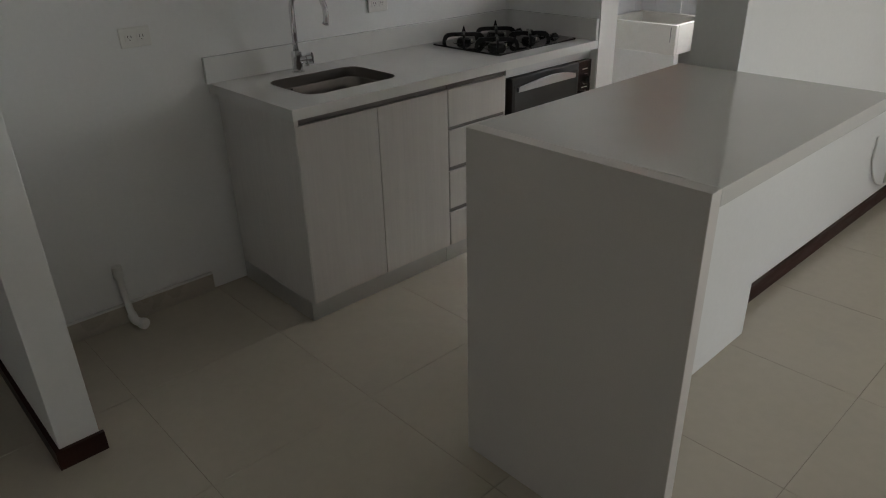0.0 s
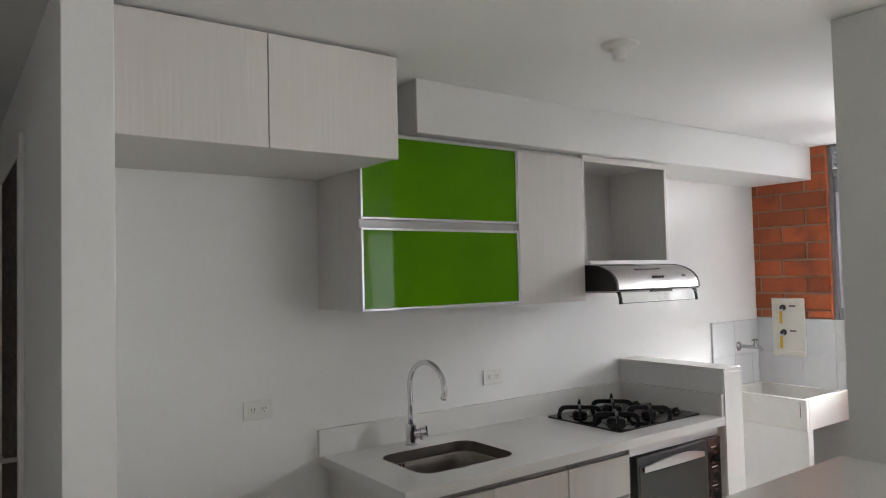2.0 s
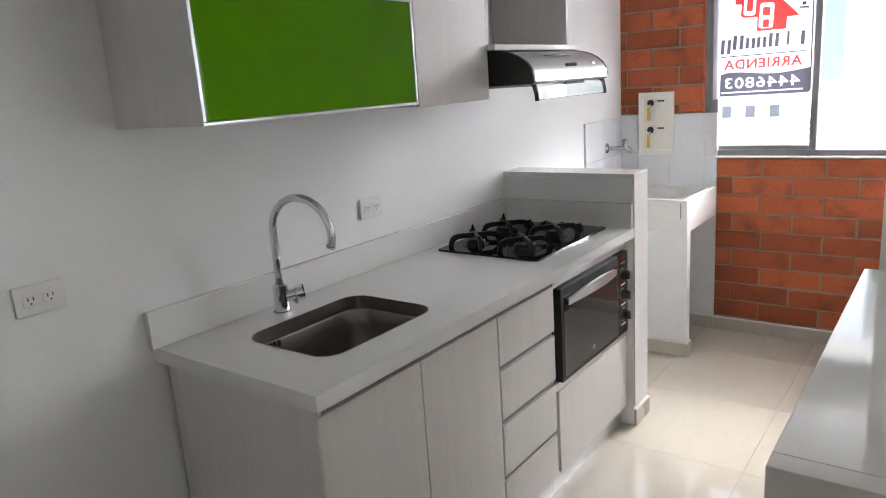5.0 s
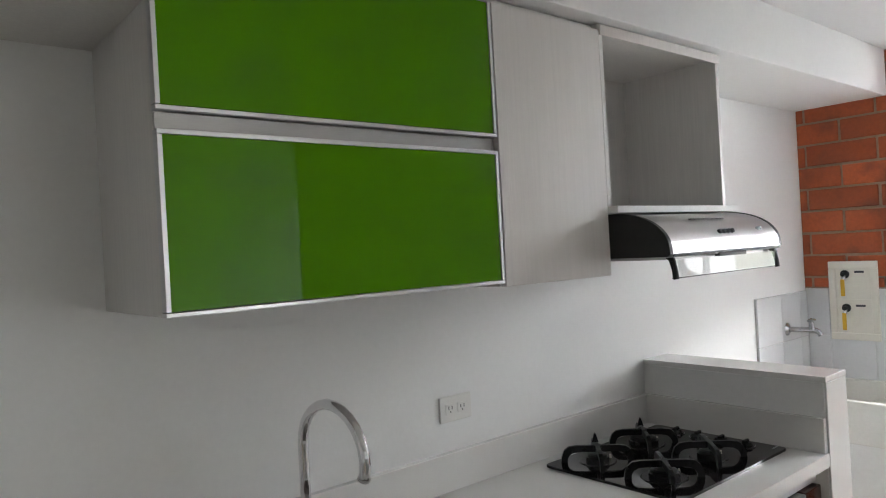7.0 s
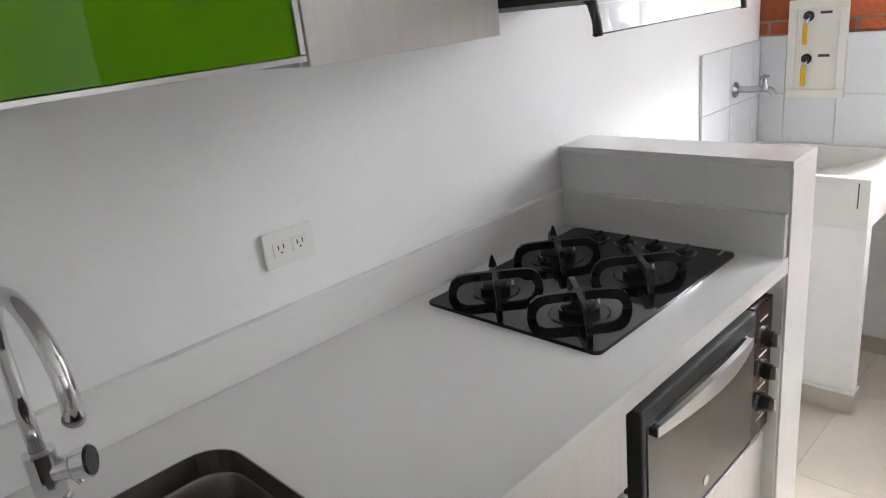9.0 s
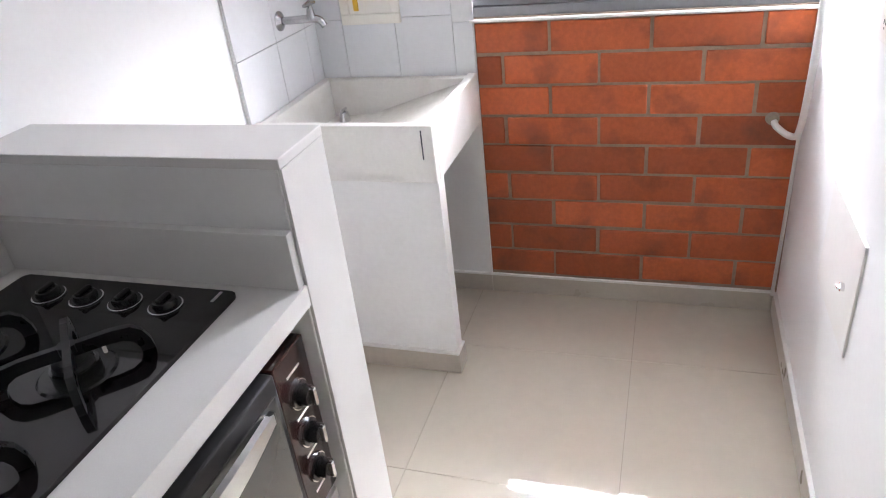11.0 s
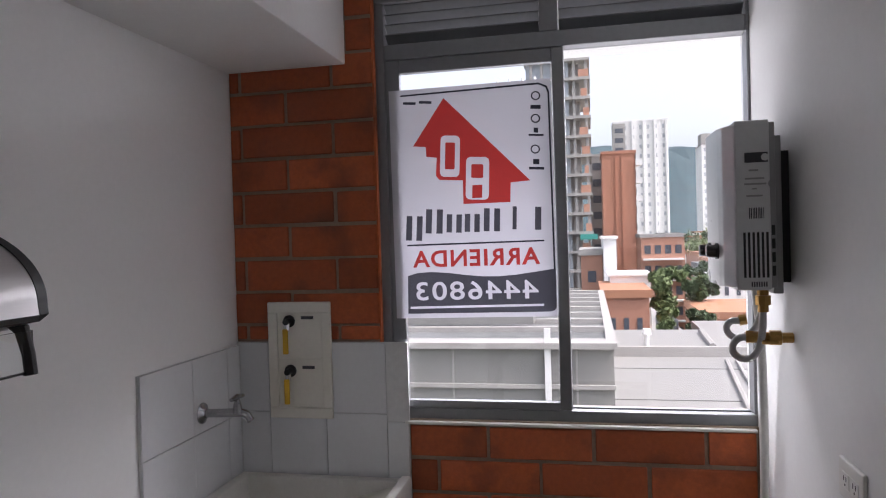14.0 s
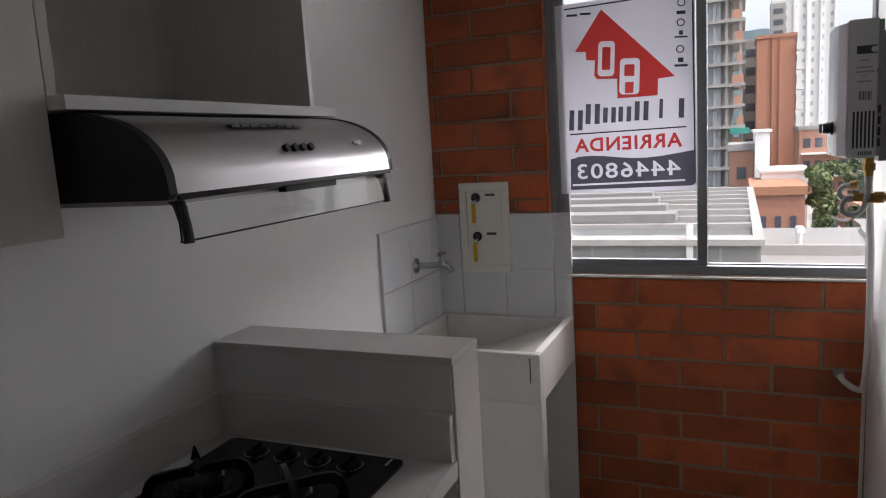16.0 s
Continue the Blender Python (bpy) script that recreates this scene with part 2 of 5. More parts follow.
def rounded(x0, x1, y0, y1, r, n=6):
    return arc(x1 - r, y1 - r, r, 0, 90, n) + arc(x0 + r, y1 - r, r, 90, 180, n) + arc(x0 + r, y0 + r, r, 180, 270, n) + arc(x1 - r, y0 + r, r, 270, 360, n)


# ---- the structure ----
ZC = 2.352      # ceiling
YK = 3.00      # kitchen wall
XB = 4.709     # brick wall
# floor slab with its tiles further down
solid("floor", box(-2.6, 5.2, -3.2, 5.2, -0.20, -0.003), M_GROUT, "concrete floor with grey grout under polished beige porcelain tiles", "floor", "structure")
solid("ceiling", box(-2.6, 5.7, -3.2, 5.2, ZC, ZC + 0.15), M_CEIL, "plain white painted ceiling", "ceiling", "structure")
solid("wall_kitchen", box(0.642, 4.99, YK, YK + 0.15, 0, ZC), M_WALL, "smooth white painted kitchen wall", "wall", "structure")
# dividing wall between kitchen and living room, a little out of square
solid("wall_divider", prism([(2.503, 1.268), (4.70, 1.2435), (4.75, 1.10), (5.5, 1.10), (5.5, 1.20), (4.87, 1.22), (4.87, 1.4105), (XB, 1.416), (2.503, 1.438)], "z", 0, ZC), M_WALL, "white painted dividing wall beside the laundry corner", "wall", "structure")
solid("wall_stub", box(0.524, 0.642, 2.28, 5.0, 0, ZC, 0.003), M_WALL, "white painted wall end beside the fridge niche", "wall", "structure")
solid("beam", box(1.752, XB, 2.600, YK, 2.145, ZC, 0.003), M_WALL, "white painted ceiling beam above the wall cabinets", "beam", "structure")
# outer brick wall: backing with the window's opening
bm = box(XB + 0.006, 4.94, 1.40, YK, 0, 1.036)
box(XB + 0.006, 4.94, 2.512, YK, 1.036, ZC, bm=bm)
wall_brick = solid("wall_brick", bm, M_MORTAR, "exposed orange brick outer wall with grey mortar joints", "wall", "structure")
# living room and hall, behind the camera, closed round
solid("wall_south", box(-2.6, 5.7, -3.35, -3.2, 0, ZC), M_WALL, "plain white living room wall", "wall", "structure")
solid("wall_west", box(-2.75, -2.6, -3.35, 5.2, 0, ZC), M_WALL, "plain white hall wall", "wall", "structure")
solid("wall_hall_end", box(-2.6, 0.523, 4.4, 4.55, 0, ZC), M_WALL, "plain white hall end wall", "wall", "structure")
# unseen block added to narrow the hall and cut bounced light there
solid("wall_bounce_blocker", box(-2.6, -0.75, 1.25, 4.4, 0, ZC), M_WALL, "plain white unseen wall, added to keep bounce light out of the hall", "wall", "structure")
bm = box(5.0, 5.15, -1.0, 1.24, 0, ZC)
box(5.0, 5.15, -3.2, -1.0, 2.2, ZC, bm=bm)
solid("wall_balcony", bm, M_WALL, "white living room wall with the balcony opening", "wall", "structure")

# ---- kitchen: base cabinets, worktop ----
CX0, CX1, CY = 1.520, 3.326, 2.373
YF = 2.408     # cabinet fronts


def carcass(name, x0, x1, label):
    unit = thing(name, ((x0 + x1) / 2, 2.72, 0), label, "cabinet", "kitchen base units")
    part("side_panel", box(x0, x0 + 0.018, YF + (0.004 if x0 < 1.6 else 0.022), 2.985, 0.09, 0.858, 0.001), M_LAM_H, unit)
    part("side_panel", box(x1 - 0.018, x1, YF + 0.022, 2.985, 0.09, 0.858, 0.001), M_LAM_H, unit)
    part("back_panel", box(x0 + 0.018, x1 - 0.018, 2.97, 2.985, 0.09, 0.858), M_LAM_H, unit)
    part("bottom_panel", box(x0 + 0.018, x1 - 0.018, YF + 0.022, 2.97, 0.09, 0.108), M_LAM_H, unit)
    part("plinth", box(x0 + 0.0005, x1 - 0.0005, YF + 0.030, 2.985, 0.0, 0.0870), M_ALU, unit)
    return unit


unit = carcass("sink_cabinet", 1.545, 2.301, "pale ash laminate sink cabinet with two plain doors")
part("door", box(1.549, 1.919, YF, YF + 0.018, 0.094, 0.826, 0.0015), M_LAM, unit)
part("door", box(1.922, 2.299, YF, YF + 0.018, 0.094, 0.826, 0.0015), M_LAM, unit)
part("grip_profile", box(1.549, 2.299, YF + 0.008, YF + 0.03, 0.829, 0.858), M_GAP_SHADE, unit, "recessed grip channel, gap shadow put in as dark colour")

unit = carcass("drawer_cabinet", 2.302, 2.672, "pale ash laminate cabinet with four drawers")
for z0, z1 in ((0.662, 0.826), (0.478, 0.644), (0.278, 0.457), (0.094, 0.256)):
    part("drawer_front", box(2.306, 2.668, YF, YF + 0.018, z0, z1, 0.0015), M_LAM, unit)
    part("grip_profile", box(2.306, 2.668, YF + 0.010, YF + 0.03, z1 + 0.001, z1 + 0.017), M_GAP_SHADE, unit, "recessed grip channel, gap shadow put in as dark colour")

unit = carcass("oven_cabinet", 2.673, 3.323, "pale laminate cabinet holding the built-in oven")
part("front_panel", box(2.690, 3.321, YF, YF + 0.018, 0.094, 0.418, 0.0015), M_LAM, unit)
part("trim_strip", box(2.676, 3.321, YF + 0.006, YF + 0.024, 0.420, 0.449), M_ALU, unit, "grey metal strip below the oven")
part("trim_strip", box(2.676, 3.321, YF + 0.006, YF + 0.024, 0.812, 0.856), M_ALU, unit, "grey metal strip above the oven")

oven = thing("built_in_oven", (3.0, 2.6, 0.45), "black glass built-in oven with a pale curved handle and three knobs", "oven")
part("body", box(2.70, 3.315, YF + 0.024, 2.90, 0.452, 0.810, 0.003), M_BLACK_MATT, oven)
door = part("door", box(2.698, 3.205, YF - 0.014, YF + 0.020, 0.452, 0.806, 0.004), M_BLACK_MATT, oven)
M_OVENGLASS = mat("dark_mirror_glass", (0.10, 0.10, 0.095), 0.06, 0.55, vary=0.02)
part("glass", box(2.712, 3.192, YF - 0.0165, YF - 0.010, 0.468, 0.772, 0.002), M_OVENGLASS, door, "dark reflective oven glass")
hp = [(2.735 + 0.43 * i / 14, YF - 0.020 - 0.030 * math.sin(math.pi * i / 14), 0.772 - 0.022 * (1 - math.sin(math.pi * i / 14))) for i in range(15)]
bm = bmesh.new()
rows_v = []
for i, (hx, hy, hz) in enumerate(hp):
    w = 0.010 + 0.010 * math.sin(math.pi * i / 14)
    rows_v.append([bm.verts.new((hx, hy + dy, hz + dz)) for dy, dz in ((-0.006, -w), (0.006, -w), (0.006, w), (-0.006, w))])
for a, b in zip(rows_v, rows_v[1:]):
    for k in range(4):
        bm.faces.new((a[k], a[(k + 1) % 4], b[(k + 1) % 4], b[k]))
bm.faces.new(rows_v[0])
bm.faces.new(rows_v[-1])
part("handle", bm, M_ALU, door, "pale satin curved handle")
for hx in (2.742, 3.158):
    part("handle_mount", box(hx - 0.012, hx + 0.012, YF - 0.026, YF - 0.012, 0.742, 0.762, 0.002), M_BLACK_MATT, door)
M_REDDISH = mat("brown_black_glass", (0.035, 0.012, 0.010), 0.15, vary=0.1)
panel = part("control_panel", box(3.209, 3.315, YF - 0.010, YF + 0.020, 0.452, 0.806, 0.003), M_REDDISH, oven, "dark brown control strip")
for kz in (0.715, 0.628, 0.541):
    knob = part("knob", tube([(3.262, YF - 0.010, kz), (3.262, YF - 0.016, kz), (3.262, YF - 0.017, kz), (3.262, YF - 0.036, kz)], [0.026, 0.026, 0.020, 0.018], 24), M_BLACK, panel)
    part("knob_ring", tube([(3.262, YF - 0.0095, kz), (3.262, YF - 0.0135, kz)], 0.0285, 24), M_CHROME, panel, "chrome ring")
    part("knob_grip", box(3.258, 3.266, YF - 0.046, YF - 0.034, kz - 0.018, kz + 0.018, 0.002), M_CHROME, panel, "chrome grip bar")
for i, wz in enumerate((0.765, 0.672, 0.585, 0.497)):
    part("scale_mark", box(3.240, 3.284, YF - 0.0112, YF - 0.010, wz - 0.002, wz + 0.002), M_IVORY, panel)
part("badge", prism(arc(2.955, 0.505, 0.012, 0, 360, 16)[:-1], "y", YF - 0.0178, YF - 0.0165), M_CHROME, door, "small silver oval badge")

# worktop with the sink's cut-out
SX0, SX1, SY0, SY1, SR = 1.680, 2.126, 2.498, 2.832, 0.065


def slab_with_hole(x0, x1, y0, y1, z0, z1, hole):
    bm = bmesh.new()
    outer = [bm.verts.new((x, y, z1)) for x, y in ((x0, y0), (x1, y0), (x1, y1), (x0, y1))]
    inner = [bm.verts.new((x, y, z1)) for x, y in hole]
    edges = [bm.edges.new((a, b)) for ring in (outer, inner) for a, b in zip(ring, ring[1:] + ring[:1])]
    bmesh.ops.triangle_fill(bm, use_beauty=True, use_dissolve=False, edges=edges)
    ext = bmesh.ops.extrude_face_region(bm, geom=list(bm.faces))
    for v in ext["geom"]:
        if isinstance(v, bmesh.types.BMVert):
            v.co.z = z0
    return bm


worktop = thing("worktop", (2.4, 2.7, 0.86), "white quartz kitchen worktop with a raised backsplash", "worktop")
part("slab", slab_with_hole(CX0, CX1 - 0.001, CY, YK - 0.001, 0.860, 0.900, rounded(SX0, SX1, SY0, SY1, SR)), M_QUARTZ, worktop)
part("backsplash", box(CX0 - 0.012, CX1 - 0.021, YK - 0.021, YK - 0.001, 0.9005, 1.004, 0.0015), M_QUARTZ, worktop)
part("side_splash", box(CX1 - 0.020, CX1 - 0.001, CY + 0.004, YK - 0.001, 0.9005, 1.004, 0.0015), M_QUARTZ, worktop)


def loft(loops):
    bm = bmesh.new()
    rings = [[bm.verts.new(p) for p in loop] for loop in loops]
    n = len(rings[0])
    for a, b in zip(rings, rings[1:]):
        for k in range(n):
            bm.faces.new((a[k], a[(k + 1) % n], b[(k + 1) % n], b[k]))
    bm.faces.new(rings[-1])
    return bm


sink = thing("kitchen_sink", (1.904, 2.685, 0.74), "rectangular undermount stainless steel sink in the worktop", "sink")
loops = [[(x, y, z) for x, y in rounded(SX0 - g, SX1 + g, SY0 - g, SY1 + g, SR + g)] for g, z in ((0.012, 0.8585), (0.002, 0.8585), (-0.002, 0.852), (-0.004, 0.80), (-0.010, 0.735), (-0.024, 0.715), (-0.05, 0.709))]
bowl = part("bowl", loft(loops), M_SINK, sink, smooth=True)
# steel lip along the cut-out
hole_out, hole_in = rounded(SX0 - 0.001, SX1 + 0.001, SY0 - 0.001, SY1 + 0.001, SR + 0.001), rounded(SX0 + 0.0015, SX1 - 0.0015, SY0 + 0.0015, SY1 - 0.0015, SR - 0.0015)
bm = bmesh.new()
ra = [bm.verts.new((x, y, 0.9015)) for x, y in hole_out]
rb = [bm.verts.new((x, y, 0.9015)) for x, y in hole_in]
rc = [bm.verts.new((x, y, 0.859)) for x, y in hole_in]
for p, q in ((ra, rb), (rb, rc)):
    for k in range(len(p)):
        bm.faces.new((p[k], p[(k + 1) % len(p)], q[(k + 1) % len(p)], q[k]))
part("lip", bm, M_SINK, sink)
part("strainer", tube([(1.904, 2.69, 0.7095), (1.904, 2.69, 0.7125), (1.904, 2.69, 0.7128), (1.904, 2.69, 0.706)], [0.042, 0.040, 0.026, 0.022], 28), M_CHROME, sink)
for i in range(3):
    part("overflow_slot", box(1.765 + i * 0.016, 1.773 + i * 0.016, SY1 - 0.0075, SY1 - 0.002, 0.836, 0.856, 0.001), M_BLACK_MATT, sink)

faucet = thing("kitchen_faucet", (1.883, 2.913, 0.90), "chrome gooseneck kitchen faucet with a round side lever", "faucet")
FX, FY = 1.890, 2.905
part("base", tube([(FX, FY, 0.9005), (FX, FY, 0.906), (FX, FY, 0.908), (FX, FY, 0.985), (FX, FY, 0.990)], [0.027, 0.027, 0.0225, 0.0225, 0.015], 28), M_CHROME, faucet, smooth=False)
dx, dy = 0.013, -0.230
neck = [(FX, FY, 0.99), (FX, FY, 1.08), (FX, FY, 1.150)]
for i in range(1, 15):
    a = radians(180 - 195 * i / 14)
    s = 0.5 + 0.5 * math.cos(a)
    neck.append((FX + dx * s, FY + dy * s, 1.150 + 0.103 * math.sin(a)))
neck.append((FX + dx * 0.96, FY + dy * 0.97, 1.118))
part("spout", tube(neck, 0.0115, 18), M_CHROME, faucet, smooth=True)
ring = [Vector(neck[-2]) * 0.35 + Vector(neck[-1]) * 0.65, Vector(neck[-1]) + (Vector(neck[-1]) - Vector(neck[-2])) * 0.15]
part("aerator", tube(ring, 0.0135, 18), M_STEEL, faucet)
lever = part("lever_stem", tube([(FX + 0.012, FY - 0.009, 0.950), (FX + 0.032, FY - 0.024, 0.953), (FX + 0.036, FY - 0.027, 0.953), (FX + 0.053, FY - 0.040, 0.956)], [0.018, 0.018, 0.0225, 0.0250], 24), M_CHROME, faucet)
part("lever_end", tube([(FX + 0.0525, FY - 0.0395, 0.956), (FX + 0.0555, FY - 0.0418, 0.9563), (FX + 0.0556, FY - 0.0419, 0.9563), (FX + 0.0545, FY - 0.041, 0.9562)], [0.0235, 0.0215, 0.018, 0.004], 24), M_BLACK, lever, "dark round lever end")
part("lever_bar", tube([(FX + 0.030, FY - 0.022, 0.936), (FX + 0.036, FY - 0.027, 0.922)], [0.007, 0.005], 12), M_CHROME, lever)

cook = thing("gas_cooktop", (2.99, 2.705, 0.90), "black glass gas cooktop with four burners and cast iron grates", "cooktop")
KX0, KX1, KY0, KY1 = 2.692, 3.280, 2.475, 2.925
part("glass_top", prism(rounded(KX0, KX1, KY0, KY1, 0.012), "z", 0.9005, 0.9085, bevel=0.0015), M_COOKGLASS, cook)
BURNERS = [(2.815, 2.600, 0.036), (2.815, 2.825, 0.028), (3.050, 2.600, 0.028), (3.050, 2.825, 0.040)]
for bx, by, br in BURNERS:
    part("burner_bowl", tube([(bx, by, 0.9086), (bx, by, 0.911), (bx, by, 0.9112), (bx, by, 0.9095)], [br + 0.028, br + 0.024, br + 0.016, br + 0.010], 28), M_BLACK, cook, "black enamel burner dish")
    burner = part("burner", tube([(bx, by, 0.9095), (bx, by, 0.924), (bx, by, 0.925)], [br + 0.006, br + 0.006, br], 28), M_DARKSTEEL, cook)
    part("burner_cap", tube([(bx, by, 0.925), (bx, by, 0.931), (bx, by, 0.933)], [br + 0.002, br, br - 0.008], 28), M_IRON, burner)
    # two blades crossing over the burner, each an arch that stands on the glass
    outline = [(0.108, 0.9087), (0.106, 0.926), (0.098, 0.945), (0.084, 0.956), (0.060, 0.959), (-0.060, 0.959), (-0.084, 0.956), (-0.098, 0.945), (-0.106, 0.926), (-0.108, 0.9087)]
    inner = [(-0.089, 0.9087), (-0.088, 0.920), (-0.082, 0.931), (-0.070, 0.938), (-0.050, 0.940), (0.050, 0.940), (0.070, 0.938), (0.082, 0.931), (0.088, 0.920), (0.089, 0.9087)]
    grate = None
    for turn, drop in ((45, 0.0), (135, 0.0012)):
        blade = prism([(u, z - (drop if z > 0.91 else 0)) for u, z in outline + inner], "y", -0.0055, 0.0055)
        blade.transform(Matrix.Translation((bx, by, 0)) @ Matrix.Rotation(radians(turn), 4, "Z"))
        if grate is None:
            grate = part("grate", blade, M_IRON, cook, "black cast iron arched grate")
        else:
            part("grate_arch", blade, M_IRON, grate)
    part("grate_hub", tube([(bx, by, 0.944), (bx, by, 0.9585)], 0.013, 14), M_IRON, grate)
    if by > 2.7:
        fin = prism([(-0.010, 0.955), (0.010, 0.955), (0.003, 0.980), (0.0, 0.984), (-0.003, 0.980)], "y", -0.003, 0.003)
        fin.transform(Matrix.Translation((bx + 0.028, by + 0.028, 0)) @ Matrix.Rotation(radians(-45), 4, "Z"))
        part("grate_fin", fin, M_IRON, grate, "pointed upright fin")
    part("igniter", tube([(bx + br + 0.018, by - 0.012, 0.909), (bx + br + 0.018, by - 0.012, 0.922)], 0.003, 8), M_IVORY, burner)
for ky in (2.575, 2.655, 2.735, 2.815):
    knob = part("knob", tube([(3.222, ky, 0.9086), (3.222, ky, 0.913), (3.222, ky, 0.9132), (3.222, ky, 0.921), (3.222, ky, 0.9225)], [0.026, 0.026, 0.0205, 0.0185, 0.0165], 24), M_BLACK, cook)
    part("knob_ring", tube([(3.222, ky, 0.9087), (3.222, ky, 0.9108), (3.222, ky, 0.9112)], [0.0285, 0.0285, 0.0265], 24), M_CHROME, knob, "thin chrome ring")
    part("knob_grip", box(3.206, 3.238, ky - 0.005, ky + 0.005, 0.9215, 0.929, 0.003), M_BLACK, knob)
part("printed_marks", box(3.245, 3.275, 2.50, 2.506, 0.9086, 0.9088), M_ALU, cook)

# low wall that ends the worktop
low = thing("low_wall", (3.41, 2.7, 0), "white low wall with a quartz cap at the worktop's end", "low wall", kind="structure")
part("core", box(CX1, 3.472, CY + 0.006, YK, 0, 1.1078, 0.002), M_WALL, low)
part("cap", box(CX1 - 0.002, 3.476, CY - 0.0012, YK - 0.001, 1.108, 1.126, 0.002), M_QUARTZ, low)
part("end_strip", box(CX1 + 0.002, 3.474, CY - 0.001, CY + 0.0055, 0.09, 1.1075, 0.001), M_QUARTZ, low)

# ---- kitchen: wall cabinets and hood ----
YW = 2.636
cab = thing("green_wall_cabinet", (1.9, 2.83, 1.475), "wall cabinet with two glossy green glass flap doors", "wall cabinet", "wall cabinets")
part("side_panel", box(1.524, 1.542, YW + 0.022, YK - 0.001, 1.480, 2.143, 0.001), M_LAM_H, cab)
part("side_panel", box(2.264, 2.281, YW + 0.022, YK - 0.001, 1.480, 2.143, 0.001), M_LAM_H, cab)
part("bottom_panel", box(1.542, 2.264, YW + 0.022, YK - 0.001, 1.480, 1.498), M_LAM_H, cab)
part("top_panel", box(1.542, 2.264, YW + 0.022, YK - 0.001, 2.126, 2.143), M_LAM_H, cab)
part("back_panel", box(1.542, 2.264, YK - 0.012, YK - 0.001, 1.498, 2.126), M_LAM_H, cab)
part("grip_profile", box(1.526, 2.279, YW + 0.018, YW + 0.036, 1.786, 1.813), M_GRIP, cab, "satin aluminium grip channel, greyed for shade")
for z0, z1 in ((1.480, 1.784), (1.815, 2.132)):
    door = part("door", box(1.532, 2.273, YW + 0.003, YW + 0.020, z0 + 0.009, z1 - 0.009), M_GREEN, cab, "glossy green lacquered glass flap door")
    part("frame_bar", box(1.523, 2.282, YW, YW + 0.021, z0, z0 + 0.0075, 0.001), M_ALU, door, "aluminium edge")
    part("frame_bar", box(1.523, 2.282, YW, YW + 0.021, z1 - 0.0085, z1, 0.001), M_ALU, door, "aluminium edge")
    part("frame_bar", box(1.523, 1.5315, YW, YW + 0.021, z0 + 0.0087, z1 - 0.0087, 0.001), M_ALU, door, "aluminium edge")
    part("frame_bar", box(2.2735, 2.282, YW, YW + 0.021, z0 + 0.0087, z1 - 0.0087, 0.001), M_ALU, door, "aluminium edge")

cab = thing("plain_wall_cabinet", (2.48, 2.83, 1.468), "narrow pale ash laminate wall cabinet with a plain door", "wall cabinet", "wall cabinets")
part("body", box(2.284, 2.680, YW + 0.022, YK - 0.001, 1.472, 2.143, 0.001), M_LAM_H, cab)
part("door", box(2.286, 2.679, YW, YW + 0.019, 1.472, 2.126, 0.0015), M_LAM, cab)

cab = thing("hood_cabinet", (3.0, 2.83, 1.635), "open pale laminate niche cabinet above the range hood", "wall cabinet", "wall cabinets")
part("side_panel", box(2.681, 2.697, YW + 0.001, YK - 0.001, 1.655, 2.143, 0.001), M_LAM_H, cab)
part("side_panel", box(3.282, 3.299, YW + 0.001, YK - 0.001, 1.655, 2.143, 0.001), M_LAM_H, cab)
part("top_panel", box(2.697, 3.282, YW + 0.001, YK - 0.001, 2.126, 2.143), M_LAM_H, cab)
part("back_panel", box(2.697, 3.282, YK - 0.012, YK - 0.001, 1.655, 2.126), M_LAM_H, cab)
part("front_rail", box(2.683, 3.297, YW - 0.004, YW + 0.001, 2.112, 2.141, 0.001), M_LAM, cab)
part("bottom_panel", box(2.681, 3.328, YW - 0.03, YK - 0.001, 1.636, 1.6545, 0.001), M_WALL, cab, "white bottom board")

hood = thing("range_hood", (3.02, 2.75, 1.50), "stainless steel range hood with black ends and glass visor", "range hood")
prof = [(YK - 0.002, 1.515), (YK - 0.002, 1.634), (2.642, 1.634)] + [(2.642 - 0.168 * math.sin(radians(a)), 1.634 - 0.098 * (1 - math.cos(radians(a)))) for a in range(3, 91, 3)] + [(2.472, 1.522), (2.482, 1.515)]
for x0, x1 in ((2.702, 2.716), (3.298, 3.312)):
    part("end_cheek", prism(prof, "x", x0, x1, bevel=0.001), M_BLACK_MATT, hood, "black plastic end")
canopy = part("canopy", prism([(y, z - 0.002) for y, z in prof], "x", 2.7165, 3.2975), M_STEEL, hood, "brushed stainless steel canopy", smooth=True)
canopy.data.set_sharp_from_angle(angle=radians(30))
for i in range(4):
    part("button", tube([(2.970 + i * 0.0225, 2.492, 1.570), (2.970 + i * 0.0225, 2.480, 1.575)], 0.0065, 12), M_BLACK, hood, "small black push button")
part("badge", prism([(3.205 + 0.016 * math.cos(k * math.pi / 8), 1.577 + 0.0055 * math.sin(k * math.pi / 8)) for k in range(16)], "y", 2.4872, 2.492), M_DARKSTEEL, hood)
for i in range(8):
    part("vent_slot", box(2.900 + i * 0.023, 2.917 + i * 0.023, 2.528, 2.538, 1.6085, 1.6125), M_BLACK_MATT, hood)
part("front_lip", box(2.7165, 3.2975, 2.4705, 2.476, 1.515, 1.5225, 0.001), M_BLACK, hood, "black lower edge")
part("lamp_strip", box(2.95, 3.10, 2.477, 2.492, 1.505, 1.515, 0.001), M_BLACK_MATT, hood)
part("filter", box(2.73, 3.285, 2.502, 2.97, 1.507, 1.514), M_STEEL, hood, "metal grease filter")
visor = part("visor", box(2.722, 3.294, 2.4785, 2.4825, 1.461, 1.506), M_GLASS, hood, "clear glass visor")
